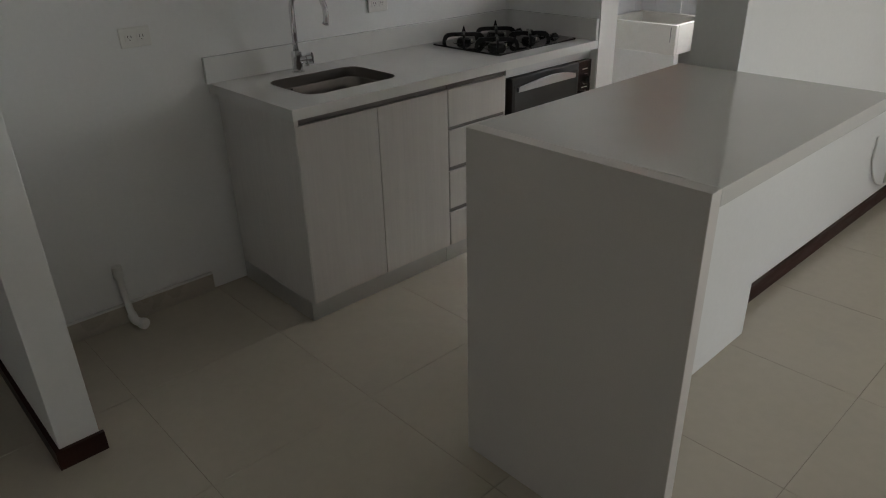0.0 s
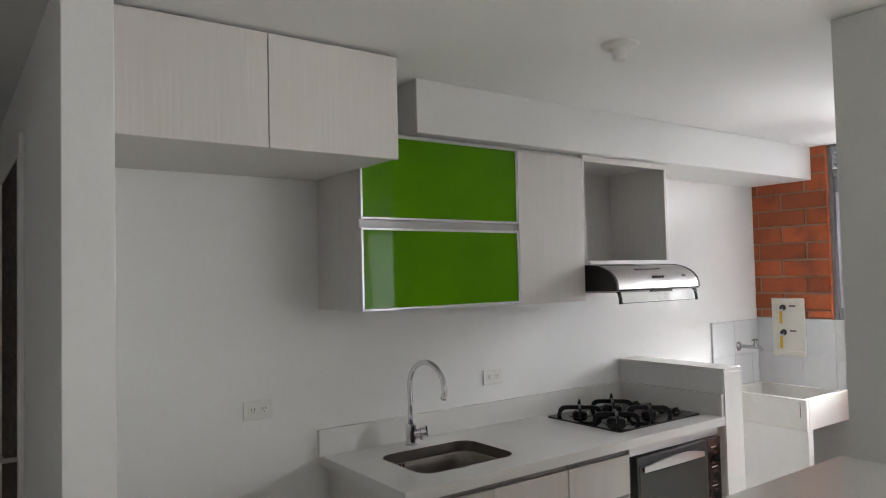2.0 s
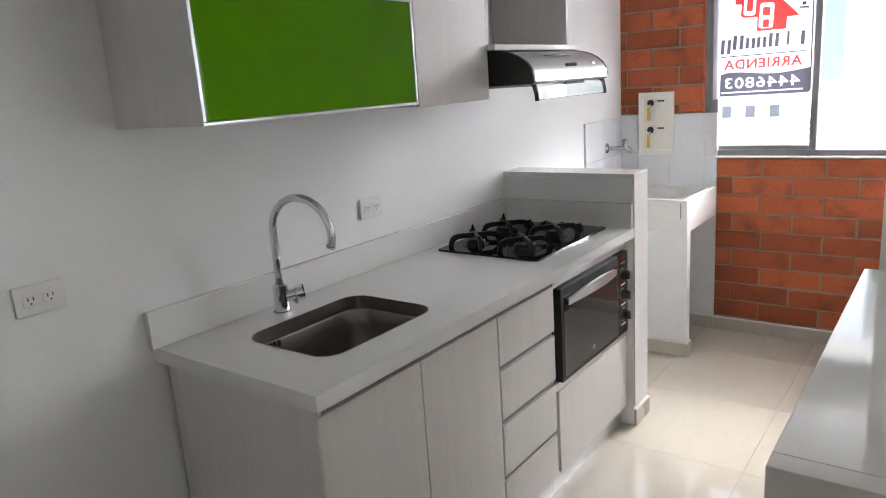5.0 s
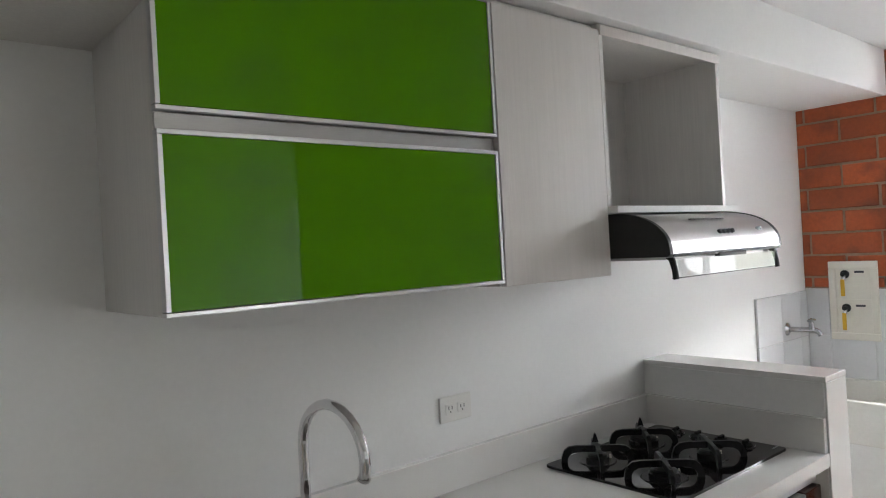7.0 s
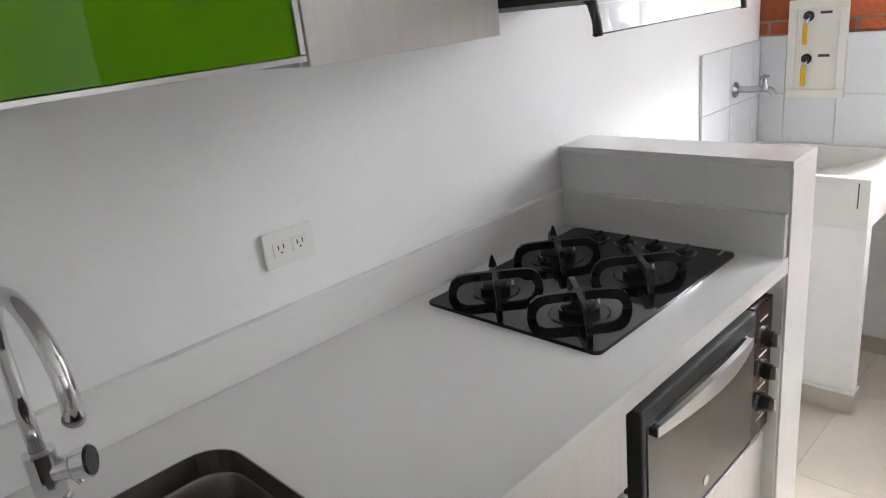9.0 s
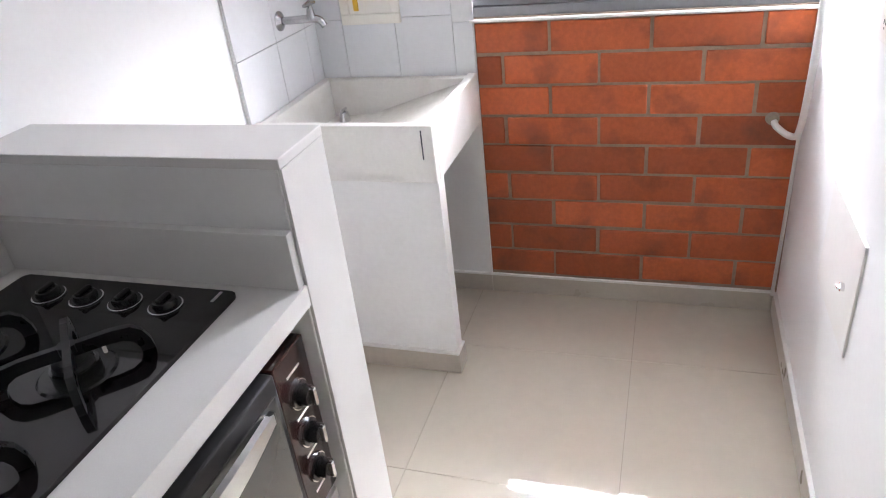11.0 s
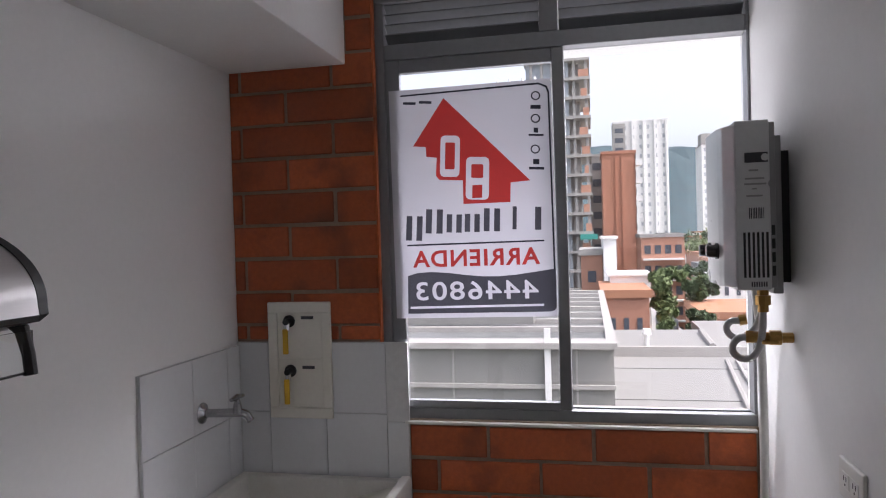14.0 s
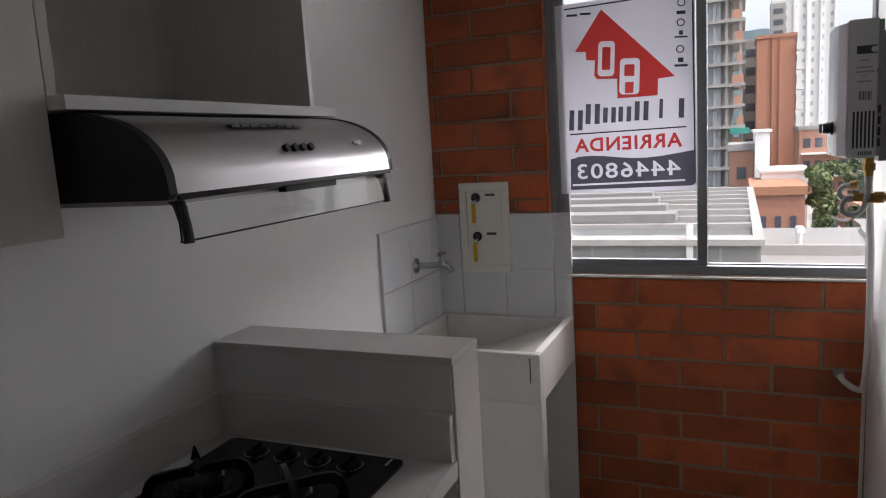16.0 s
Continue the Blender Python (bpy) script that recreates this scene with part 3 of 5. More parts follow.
visor.visible_shadow = False
for x in (2.732, 3.288):
    part("visor_arm", tube([(x, 2.497, 1.516), (x, 2.488, 1.508), (x, 2.4805, 1.480), (x, 2.478, 1.457)], [0.009, 0.0085, 0.0075, 0.0075], 12), M_BLACK_MATT, visor, "black visor arm")
part("visor_edge", box(2.722, 3.294, 2.4775, 2.4835, 1.459, 1.4612), M_BLACK, visor)

cab = thing("fridge_top_cabinet", (1.07, 2.7, 1.975), "deep pale ash laminate cabinet with two doors under the ceiling", "wall cabinet", "wall cabinets")
part("body", box(0.645, 1.535, 2.415, YK - 0.001, 1.998, 2.345, 0.001), M_LAM_H, cab)
part("door", box(0.645, 1.083, 2.394, 2.413, 1.994, 2.338, 0.0015), M_LAM, cab)
part("door", box(1.086, 1.536, 2.394, 2.413, 1.994, 2.338, 0.0015), M_LAM, cab)
part("filler_strip", box(0.645, 1.535, 2.425, 2.440, 2.3455, ZC - 0.001), M_LAM, cab)

# ---- the bar between kitchen and living room ----
bar = thing("breakfast_bar", (1.95, 1.18, 0), "white quartz breakfast bar with a full-height end panel", "breakfast bar")
part("top", box(1.5105, 2.502, 0.814, 1.468, 0.990, 1.030, 0.0015), M_QUARTZ_GLOSS, bar)
# same stone as the top; its shaded side is put into the colour
part("end_panel", box(1.470, 1.510, 0.814, 1.468, 0.0, 1.0298, 0.0015), M_QUARTZ_SHADED, bar)
part("support_wall", box(1.511, 2.68, 1.160, 1.266, 0.0, 0.989, 0.002), M_WALL, bar, "white painted half wall")
part("support_wall", box(1.511, 2.501, 1.267, 1.440, 0.0, 0.989, 0.002), M_WALL, bar, "white painted half wall")


# ---- laundry corner: basin ----
XL = 4.752     # the outer wall and, below, the dividing wall's face, in the corner's own units
XI = XL
LAUNDRY = Matrix(((0.9717, 0, 0, 0.0913), (0, 0.978, 0, 0.0661), (0, 0, 0.987, 0), (0, 0, 0, 1)))
SET["m"] = LAUNDRY


def yw(x):
    return 1.3846 + 0.004 * (x - 4.3)


BX0, BY0 = 4.212, 2.412
basin = thing("laundry_basin", (4.48, 2.7, 0), "white cast stone laundry basin on a tiled support panel", "laundry basin")
w = 0.03
part("front_rim", box(BX0, BX0 + w, BY0, 2.985, 0.700, 0.876, 0.004), M_BASIN, basin)
part("side_rim", box(BX0 + w, XI - 0.012, BY0, BY0 + w, 0.700, 0.876, 0.004), M_BASIN, basin)
part("side_rim", box(BX0 + w, XI - 0.012, 2.955, 2.985, 0.700, 0.868, 0.004), M_BASIN, basin)
part("back_rim", box(XI - 0.045, XI - 0.012, BY0 + w, 2.955, 0.700, 0.868, 0.004), M_BASIN, basin)
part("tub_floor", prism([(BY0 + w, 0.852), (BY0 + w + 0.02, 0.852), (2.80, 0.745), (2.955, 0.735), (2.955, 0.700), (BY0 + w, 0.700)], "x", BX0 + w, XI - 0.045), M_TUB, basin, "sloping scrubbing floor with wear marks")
part("support_panel", box(BX0 + 0.014, BX0 + 0.070, BY0 + 0.003, 2.985, 0.082, 0.699, 0.002), M_SUPPORT, basin, "white support panel with faint scuffs")
part("support_base", box(BX0 + 0.002, BX0 + 0.080, BY0 - 0.006, 2.985, 0.0, 0.074, 0.003), M_SKIRT, basin, "grey ceramic base strip")
part("base_joint", box(BX0 + 0.002, BX0 + 0.080, BY0 - 0.005, 2.985, 0.0742, 0.0815, 0.002), M_SKIRT_CAP, basin)
plug = part("drain_plug", tube([(4.64, 2.885, 0.735), (4.64, 2.885, 0.772), (4.64, 2.885, 0.775)], [0.022, 0.016, 0.010], 16), M_CHROME, basin)
part("plug_bar", tube([(4.62, 2.885, 0.780), (4.66, 2.885, 0.780)], 0.005, 8), M_CHROME, plug)
part("corner_crack", box(BX0 - 0.0008, BX0 + 0.002, BY0 + 0.033, BY0 + 0.037, 0.775, 0.862), M_INK, basin, "dark hairline crack")

tap = thing("laundry_tap", (4.505, 2.985, 1.118), "chrome wall tap with a cross handle above the basin", "tap")
part("rose", tube([(4.505, 2.990, 1.118), (4.505, 2.984, 1.118), (4.505, 2.974, 1.118)], [0.032, 0.030, 0.014], 24), M_TAP, tap)
part("pipe", tube(smooth_path([(4.505, 2.98, 1.118), (4.513, 2.93, 1.118), (4.522, 2.885, 1.118), (4.531, 2.86, 1.112), (4.537, 2.848, 1.092)], 5), [0.0125] * 17 + [0.011] * 3 + [0.0125], 14), M_TAP, tap, smooth=True)
part("stem", tube([(4.522, 2.882, 1.118), (4.522, 2.882, 1.145), (4.522, 2.882, 1.160)], [0.016, 0.011, 0.007], 14), M_TAP, tap)
part("handle", tube([(4.490, 2.884, 1.162), (4.522, 2.882, 1.165), (4.554, 2.880, 1.162)], [0.006, 0.0085, 0.006], 10), M_TAP, tap)

# white painted strip of the outer wall behind and beside the basin
solid("wall_white_strip", box(XL - 0.003, XL + 0.0055, 2.414, YK, 0.0, 0.862), M_WALL, "white painted part of the outer wall under the basin", "wall", "structure")
tiles_back = solid("tile_backing", box(XL - 0.002, XL + 0.0055, 2.414, YK - 0.001, 0.863, 1.293), M_WGROUT, "pale grout behind white wall tiles at the basin", "wall tiles", "structure")
for y0, y1, z0, z1 in ((2.886, 2.987, 0.866, 1.066), (2.690, 2.884, 0.866, 1.066), (2.486, 2.688, 0.866, 1.066), (2.416, 2.484, 0.866, 1.042), (2.886, 2.987, 1.068, 1.292), (2.690, 2.884, 1.068, 1.292), (2.486, 2.688, 1.068, 1.292)):
    part("tile", box(XL - 0.0085, XL - 0.002, y0, y1, z0, z1, 0.001, seg=1), M_WTILE, tiles_back)
tiles_side = solid("tile_backing_side", box(4.214, XL - 0.009, YK - 0.006, YK - 0.0005, 0.863, 1.284), M_WGROUT, "pale grout behind white wall tiles by the tap", "wall tiles", "structure")
for x0, x1, z0, z1 in ((4.215, 4.458, 0.866, 1.060), (4.460, 4.660, 0.866, 1.060), (4.662, 4.742, 0.866, 1.060), (4.215, 4.458, 1.062, 1.283), (4.460, 4.660, 1.062, 1.283), (4.662, 4.742, 1.062, 1.283)):
    part("tile", box(x0, x1, YK - 0.0125, YK - 0.006, z0, z1, 0.001, seg=1), M_WTILE, tiles_side)

# valve box of the washing machine
vb = thing("valve_box", (XL - 0.01, 2.77, 1.05), "ivory plastic washing machine valve box with two yellow handled valves", "valve box")
VY0, VY1, VZ0, VZ1 = 2.662, 2.878, 1.050, 1.424
for args in ((VY0, VY1, VZ0, VZ0 + 0.034), (VY0, VY1, VZ1 - 0.034, VZ1), (VY0, VY0 + 0.032, VZ0 + 0.0342, VZ1 - 0.0342), (VY1 - 0.032, VY1, VZ0 + 0.0342, VZ1 - 0.0342)):
    part("frame_side", box(XL - 0.022, XL - 0.0086, args[0], args[1], args[2], args[3], 0.003), M_IVORY, vb)
part("back", box(XL - 0.014, XL - 0.0088, VY0 + 0.031, VY1 - 0.031, VZ0 + 0.033, VZ1 - 0.033), M_IVORY, vb)
part("middle_rib", box(XL - 0.020, XL - 0.014, VY0 + 0.032, VY1 - 0.032, 1.238, 1.243), M_IVORY, vb)
for vz in (1.362, 1.202):
    valve = part("valve", tube([(XL - 0.0142, 2.805, vz), (XL - 0.018, 2.805, vz), (XL - 0.0182, 2.805, vz), (XL - 0.045, 2.805, vz)], [0.020, 0.020, 0.011, 0.010], 20), M_BLACK_MATT, vb, "dark metal valve")
    part("valve_body", tube([(XL - 0.034, 2.805, vz + 0.004), (XL - 0.036, 2.806, vz - 0.028)], 0.0095, 14), M_CHROME, valve)
    part("valve_handle", box(XL - 0.050, XL - 0.042, 2.797, 2.815, vz - 0.102, vz - 0.022, 0.003), M_YELLOW, valve, "yellow coated lever")
    part("label_bar", box(XL - 0.0150, XL - 0.0140, 2.722, 2.764, vz + 0.006, vz + 0.016), M_INK, vb)

# ---- window with louvres ----
win = thing("window_1", (4.80, 1.93, 1.05), "grey aluminium sliding window with a louvred vent above", "window", kind="structure")
XW0, XW1 = 4.772, 4.835


def bar(name, y0, y1, z0, z1, x0=XW0, x1=XW1, parent=None):
    return part(name, box(x0, x1, y0, y1, z0, z1, 0.003), M_WINALU, parent or win)


bar("frame_bottom", 1.375, 2.497, 1.047, 1.082)
bar("frame_top", 1.375, 2.497, 2.360, 2.3825)
bar("frame_side", 1.366, 1.388, 1.0825, 2.3595)
bar("frame_side", 2.468, 2.497, 1.0825, 2.3595)
bar("transom", 1.3885, 2.4675, 2.180, 2.228)
bar("vent_post", 1.920, 1.976, 2.2285, 2.3595)
sash = bar("sash", 2.421, 2.4675, 1.0825, 2.1795, 4.776, 4.803)
bar("sash_rail", 1.9425, 2.4205, 1.0825, 1.106, 4.776, 4.803, sash)
bar("sash_rail", 1.9425, 2.4205, 2.136, 2.1795, 4.776, 4.803, sash)
bar("sash_stile", 1.906, 1.9422, 1.0825, 2.1795, 4.776, 4.803, sash)
part("pane", box(4.787, 4.791, 1.943, 2.420, 1.107, 2.135), M_GLASS, sash, "clear glass pane").visible_shadow = False
fixed = bar("fixed_light_stile", 1.906, 1.940, 1.0825, 2.1795, 4.806, 4.832)
part("pane", box(4.816, 4.820, 1.389, 1.906, 1.0828, 2.1792), M_GLASS, fixed, "clear glass pane").visible_shadow = False
bar("fixed_rail", 1.3885, 1.9055, 1.0825, 1.087, 4.806, 4.832, fixed)
for y0, y1 in ((1.390, 1.918), (1.978, 2.466)):
    for i in range(4):
        z = 2.240 + 0.031 * i
        part("louvre", prism([(4.785, z + 0.022), (4.788, z + 0.026), (4.822, z + 0.002), (4.819, z - 0.002)], "y", y0, y1), M_WINALU, win)
part("sill", box(XL - 0.012, XW0 - 0.0005, 1.386, 2.426, 1.0378, 1.0465, 0.002), M_SKIRT_CAP, win, "thin white sill strip")
part("sealant", box(XL - 0.001, XW0 - 0.0006, 2.497, 2.5025, 1.053, 2.382), M_BRICK, win, "orange raw brick reveal")

# ---- rental notice hanging inside the window ----


def film(name, ink):
    m = bpy.data.materials.new(name)
    m.use_nodes = True
    n, l = m.node_tree.nodes, m.node_tree.links
    n.remove(n["Principled BSDF"])
    a, b, mix = n.new("ShaderNodeBsdfTransparent"), n.new("ShaderNodeBsdfDiffuse"), n.new("ShaderNodeMixShader")
    a.inputs[0].default_value = b.inputs[0].default_value = (*ink, 1)
    mix.inputs[0].default_value = 0.25
    l.new(a.outputs[0], mix.inputs[1])
    l.new(b.outputs[0], mix.inputs[2])
    l.new(mix.outputs[0], n["Material Output"].inputs[0])
    return m


M_SHEET = bpy.data.materials.new("translucent_vinyl")
M_SHEET.use_nodes = True
n, l = M_SHEET.node_tree.nodes, M_SHEET.node_tree.links
n.remove(n["Principled BSDF"])
a, b, mix = n.new("ShaderNodeBsdfTranslucent"), n.new("ShaderNodeBsdfDiffuse"), n.new("ShaderNodeMixShader")
a.inputs[0].default_value, b.inputs[0].default_value = (0.44, 0.435, 0.48, 1), (0.66, 0.65, 0.69, 1)
mix.inputs[0].default_value = 0.75
l.new(a.outputs[0], mix.inputs[1])
l.new(b.outputs[0], mix.inputs[2])
l.new(mix.outputs[0], n["Material Output"].inputs[0])
M_FRED, M_FGREY, M_FDARK = film("red_ink", (0.83, 0.10, 0.085)), film("grey_ink", (0.16, 0.16, 0.18)), film("dark_ink", (0.075, 0.08, 0.10))

SIGN_W, SIGN_H = 0.508, 0.715
sign = thing("rental_notice", (4.765, 2.2, 1.367), "white printed rental notice with a red house, seen from behind", "notice")
SIGN_M = Matrix.Translation((4.7655, 2.449, 1.366)) @ Matrix.Rotation(radians(-0.4), 4, "X")


def sp(u, v, d=0.0):
    """A place on the notice: u to the viewer's right, v up, d towards the viewer."""
    return SIGN_M @ Vector((-d, -u, v))


def uv(cx, cy):
    """Layout units, as the notice hangs in the window, to metres across and up the sheet."""
    s = t = 0.5
    for _ in range(8):
        xl, xr = 57 + 48 * t, 555 + 25 * t
        s = (cx - xl) / (xr - xl)
        yt, yb = 40 - 45 * s, 735 - 17 * s
        t = (cy - yt) / (yb - yt)
    return s * SIGN_W, (1 - t) * SIGN_H


def flat(name, poly, d, material, holes=(), letters=None, label=""):
    """A printed area with holes; letters: the outline edges of a word, cut out of it."""
    bm = bmesh.new()
    edges = []
    for ring in (poly, *holes):
        vs = [bm.verts.new(sp(*uv(cx, cy), d)) for cx, cy in ring]
        edges += [bm.edges.new((p, q)) for p, q in zip(vs, vs[1:] + vs[:1])]
    if letters:
        vs = [bm.verts.new(sp(u, v, d)) for u, v in letters[0]]
        edges += [bm.edges.new((vs[p], vs[q])) for p, q in letters[1]]
    bmesh.ops.triangle_fill(bm, use_beauty=True, use_dissolve=False, edges=edges, normal=(-1, 0, 0))
    return part(name, bm, material, sign, label)


def word_outline(text, cx, cy, height, width, bold=0.012):
    """The outlines of a word, mirrored, as places on the sheet and pairs of them."""
    c = bpy.data.curves.new("word", "FONT")
    c.body, c.align_x, c.align_y, c.offset, c.resolution_u, c.space_character = text, "CENTER", "CENTER", bold, 4, 1.12
    tmp = bpy.data.objects.new("word", c)
    me = bpy.data.meshes.new_from_object(tmp)
    bpy.data.objects.remove(tmp)
    bm = bmesh.new()
    bm.from_mesh(me)
    bmesh.ops.remove_doubles(bm, verts=bm.verts, dist=1e-5)
    rim = [e for e in bm.edges if len(e.link_faces) == 1]
    vs = list({v for e in rim for v in e.verts})
    xs, ys = [v.co.x for v in vs], [v.co.y for v in vs]
    at = {v: i for i, v in enumerate(vs)}
    u0, v0 = uv(cx, cy)
    mx, my, w, h = (max(xs) + min(xs)) / 2, (max(ys) + min(ys)) / 2, max(xs) - min(xs), max(ys) - min(ys)
    return [(u0 - (v.co.x - mx) / w * width, v0 + (v.co.y - my) / h * height) for v in vs], [(at[e.verts[0]], at[e.verts[1]]) for e in rim]


def letters_flat(name, outline, d, material):
    bm = bmesh.new()
    vs = [bm.verts.new(sp(u, v, d)) for u, v in outline[0]]
    edges = [bm.edges.new((vs[p], vs[q])) for p, q in outline[1]]
    bmesh.ops.triangle_fill(bm, use_beauty=True, use_dissolve=False, edges=edges, normal=(-1, 0, 0))
    return part(name, bm, material, sign)


def ring_flat(name, cx, cy, r, d, material, t=0.3):
    return flat(name, arc(cx, cy, r, 0, 360, 24)[:-1], d, material, [arc(cx, cy, r * (1 - t), 0, 360, 24)[:-1]])


bm = bmesh.new()
bm.faces.new([bm.verts.new(sp(*p)) for p in ((0, 0), (SIGN_W, 0), (SIGN_W, SIGN_H), (0, SIGN_H))])
part("sheet", bm, M_SHEET, sign)
house = [(232, 58), (498, 305), (440, 312), (440, 372), (300, 380), (297, 308), (226, 308), (214, 296), (215, 240), (183, 238), (180, 208), (140, 207)]
flat("house_emblem", house, 0.0006, M_FRED, [rounded(226, 286, 172, 298, 14, 4), rounded(241, 271, 193, 275, 4, 3), rounded(306, 376, 236, 366, 14, 4), rounded(322, 358, 258, 300, 4, 3), [(326, 322), (356, 320), (356, 360), (326, 362)]], label="plain red house emblem")
# brand line as plain bars
for x0, x1, y0, y1 in ((508, 538, 385, 455), (444, 464, 385, 455), (362, 410, 392, 462), (305, 350, 410, 465), (250, 296, 412, 468), (186, 238, 398, 472), (126, 176, 420, 495)):
    for a, b in ((0.0, 0.36), (0.64, 1.0)) if x1 - x0 > 35 else ((0.15, 0.75),):
        flat("brand_bar", [(x0 + a * (x1 - x0), y0), (x0 + b * (x1 - x0), y0), (x0 + b * (x1 - x0), y1), (x0 + a * (x1 - x0), y1)], 0.0006, M_FGREY)
flat("divider_line", [(130, 508), (540, 485), (540, 490), (130, 513)], 0.0006, M_FDARK)
swoosh = [(135, 604), (165, 594), (210, 590), (260, 592), (310, 597), (360, 600), (410, 599), (460, 593), (510, 584), (572, 572), (576, 690), (570, 700), (558, 704), (140, 720)]
flat("phone_band", swoosh, 0.0006, M_FGREY, [[(146, 698), (540, 680), (540, 687), (146, 705)]], word_outline("4446803", 343, 643, 0.058, 0.385))
letters_flat("rent_word", word_outline("ARRIENDA", 338, 543, 0.052, 0.40, 0.024), 0.0006, M_FRED)
flat("border_line", [(95, 52), (520, 8), (545, 18), (552, 35), (572, 575), (567, 575), (547, 38), (541, 23), (520, 14), (95, 57)], 0.0006, M_FDARK)
for cy in (48, 117, 210):
    ring_flat("round_mark", 512, cy, 14, 0.0006, M_FGREY)
for x0, x1, y0, y1 in ((497, 527, 76, 88), (507, 520, 145, 160), (492, 536, 164, 170), (506, 524, 240, 256), (494, 538, 264, 272), (105, 145, 72, 80), (155, 195, 68, 76)):
    flat("small_mark", [(x0, y0), (x1, y0), (x1, y1), (x0, y1)], 0.0006, M_FDARK)
# ---- water heater on the dividing wall ----
SET["m"] = LAUNDRY @ Matrix.Translation((-0.006, -0.010, -0.014))
heater = thing("gas_water_heater", (4.43, 1.40, 1.49), "silver wall-mounted gas water heater with black knobs and slotted side", "water heater")
HX0, HX1, HZ0, HZ1 = 4.283, 4.590, 1.494, 1.868
part("back_plate", box(HX0 + 0.05, HX1, 1.424, 1.4455, HZ0 - 0.012, HZ1 - 0.03, 0.002), M_HEATER_SIDE, heater, "dark grey back plate")
part("rear_casing", box(HX0 + 0.012, HX1 - 0.004, 1.446, 1.4595, HZ0 + 0.004, HZ1 - 0.004, 0.002), M_HEATER_SIDE, heater)
part("side_casing", box(HX0, HX1, 1.460, 1.532, HZ0, HZ1, 0.003), M_HEATER, heater)
# added black block that imitates the shadow gap between heater and wall
part("shadow_gap_block", box(HX0 + 0.10, HX1 - 0.02, yw(HX0) + 0.011, 1.4235, HZ0 + 0.01, HZ1 - 0.06), M_BLACK_MATT, heater, "dark block standing in for the shadow behind the heater")
plan = [(HX0, 1.5325), (HX0 + 0.045, 1.552), (HX0 + 0.08, 1.556), (HX1 - 0.08, 1.556), (HX1 - 0.045, 1.552), (HX1, 1.5325)]
face = part("front_cover", prism(plan, "z", HZ0 + 0.006, HZ1 - 0.006, bevel=0.004), M_HEATER, heater, "pale silver faceted front cover")
for kx in (4.375, 4.475):
    knob = part("knob", tube([(kx, 1.556, 1.580), (kx, 1.562, 1.580), (kx, 1.5622, 1.580), (kx, 1.583, 1.580)], [0.019, 0.019, 0.0155, 0.014], 20), M_BLACK, face)
for i in range(6):
    part("vent_slot", box(HX0 - 0.0008, HX0 + 0.002, 1.4655 + i * 0.0095, 1.4705 + i * 0.0095, 1.522, 1.622, 0.0004), M_BLACK_MATT, heater)
for i in range(4):
    part("rear_slot", box(HX0 + 0.0112, HX0 + 0.014, 1.449, 1.456, 1.525 + i * 0.030, 1.547 + i * 0.030), M_BLACK_MATT, heater)
part("rating_label", box(HX0 - 0.0009, HX0 + 0.001, 1.464, 1.512, 1.775, 1.797), M_INK, heater, "dark rating label")
part("label_ring", tube([(HX0 - 0.0012, 1.470, 1.786), (HX0 - 0.0009, 1.470, 1.786)], 0.008, 16), M_ALU, heater)
for i, (y0, y1, z0, z1) in enumerate(((1.484, 1.504, 1.756, 1.760), (1.472, 1.512, 1.738, 1.742), (1.468, 1.514, 1.726, 1.730), (1.488, 1.498, 1.716, 1.719), (1.476, 1.510, 1.700, 1.704))):
    part("print_line", box(HX0 - 0.0006, HX0 + 0.001, y0, y1, z0, z1), M_HEATER_SIDE, heater)
for i in range(9):
    part("barcode_bar", box(HX0 - 0.0007, HX0 + 0.001, 1.474 + i * 0.0036, 1.474 + i * 0.0036 + (0.0022 if i % 3 else 0.0012), 1.652, 1.676), M_INK, heater)
for i in range(7):
    part("barcode_bar", box(HX0 - 0.0007, HX0 + 0.001, 1.470 + i * 0.005, 1.473 + i * 0.005, 1.502, 1.513), M_INK, heater)

gas = thing("gas_connection", (4.36, 1.41, 1.38), "brass gas valve with a grey looped hose under the heater", "gas valve")
part("inlet_union", tube([(4.345, 1.466, 1.4935), (4.345, 1.466, 1.478), (4.345, 1.466, 1.4775), (4.345, 1.466, 1.456), (4.345, 1.466, 1.4555), (4.345, 1.466, 1.440)], [0.013, 0.013, 0.017, 0.017, 0.012, 0.012], 8), M_BRASS, gas)
part("valve_body", tube([(4.378, yw(4.378) + 0.0105, 1.376), (4.378, 1.420, 1.376), (4.378, 1.421, 1.376), (4.380, 1.446, 1.376), (4.380, 1.447, 1.376), (4.384, 1.480, 1.377)], [0.012, 0.012, 0.017, 0.017, 0.013, 0.013], 10), M_BRASS, gas)
part("valve_nut", tube([(4.384, 1.480, 1.377), (4.386, 1.497, 1.377)], 0.0155, 6), M_BRASS, gas)
part("valve_lever", box(4.362, 4.372, 1.428, 1.466, 1.362, 1.372, 0.003), M_BRASS, gas)
part("second_union", tube([(4.47, 1.495, 1.405), (4.47, 1.478, 1.408)], 0.013, 8), M_BRASS, gas)
loop = [(4.386, 1.494, 1.377), (4.390, 1.512, 1.373), (4.392, 1.524, 1.358), (4.392, 1.524, 1.340), (4.391, 1.508, 1.326), (4.387, 1.486, 1.328), (4.378, 1.470, 1.352), (4.366, 1.464, 1.395), (4.348, 1.466, 1.445)]
part("hose", tube(smooth_path(loop, 7), 0.0085, 12), M_HOSE, gas, "grey braided hose", smooth=True)
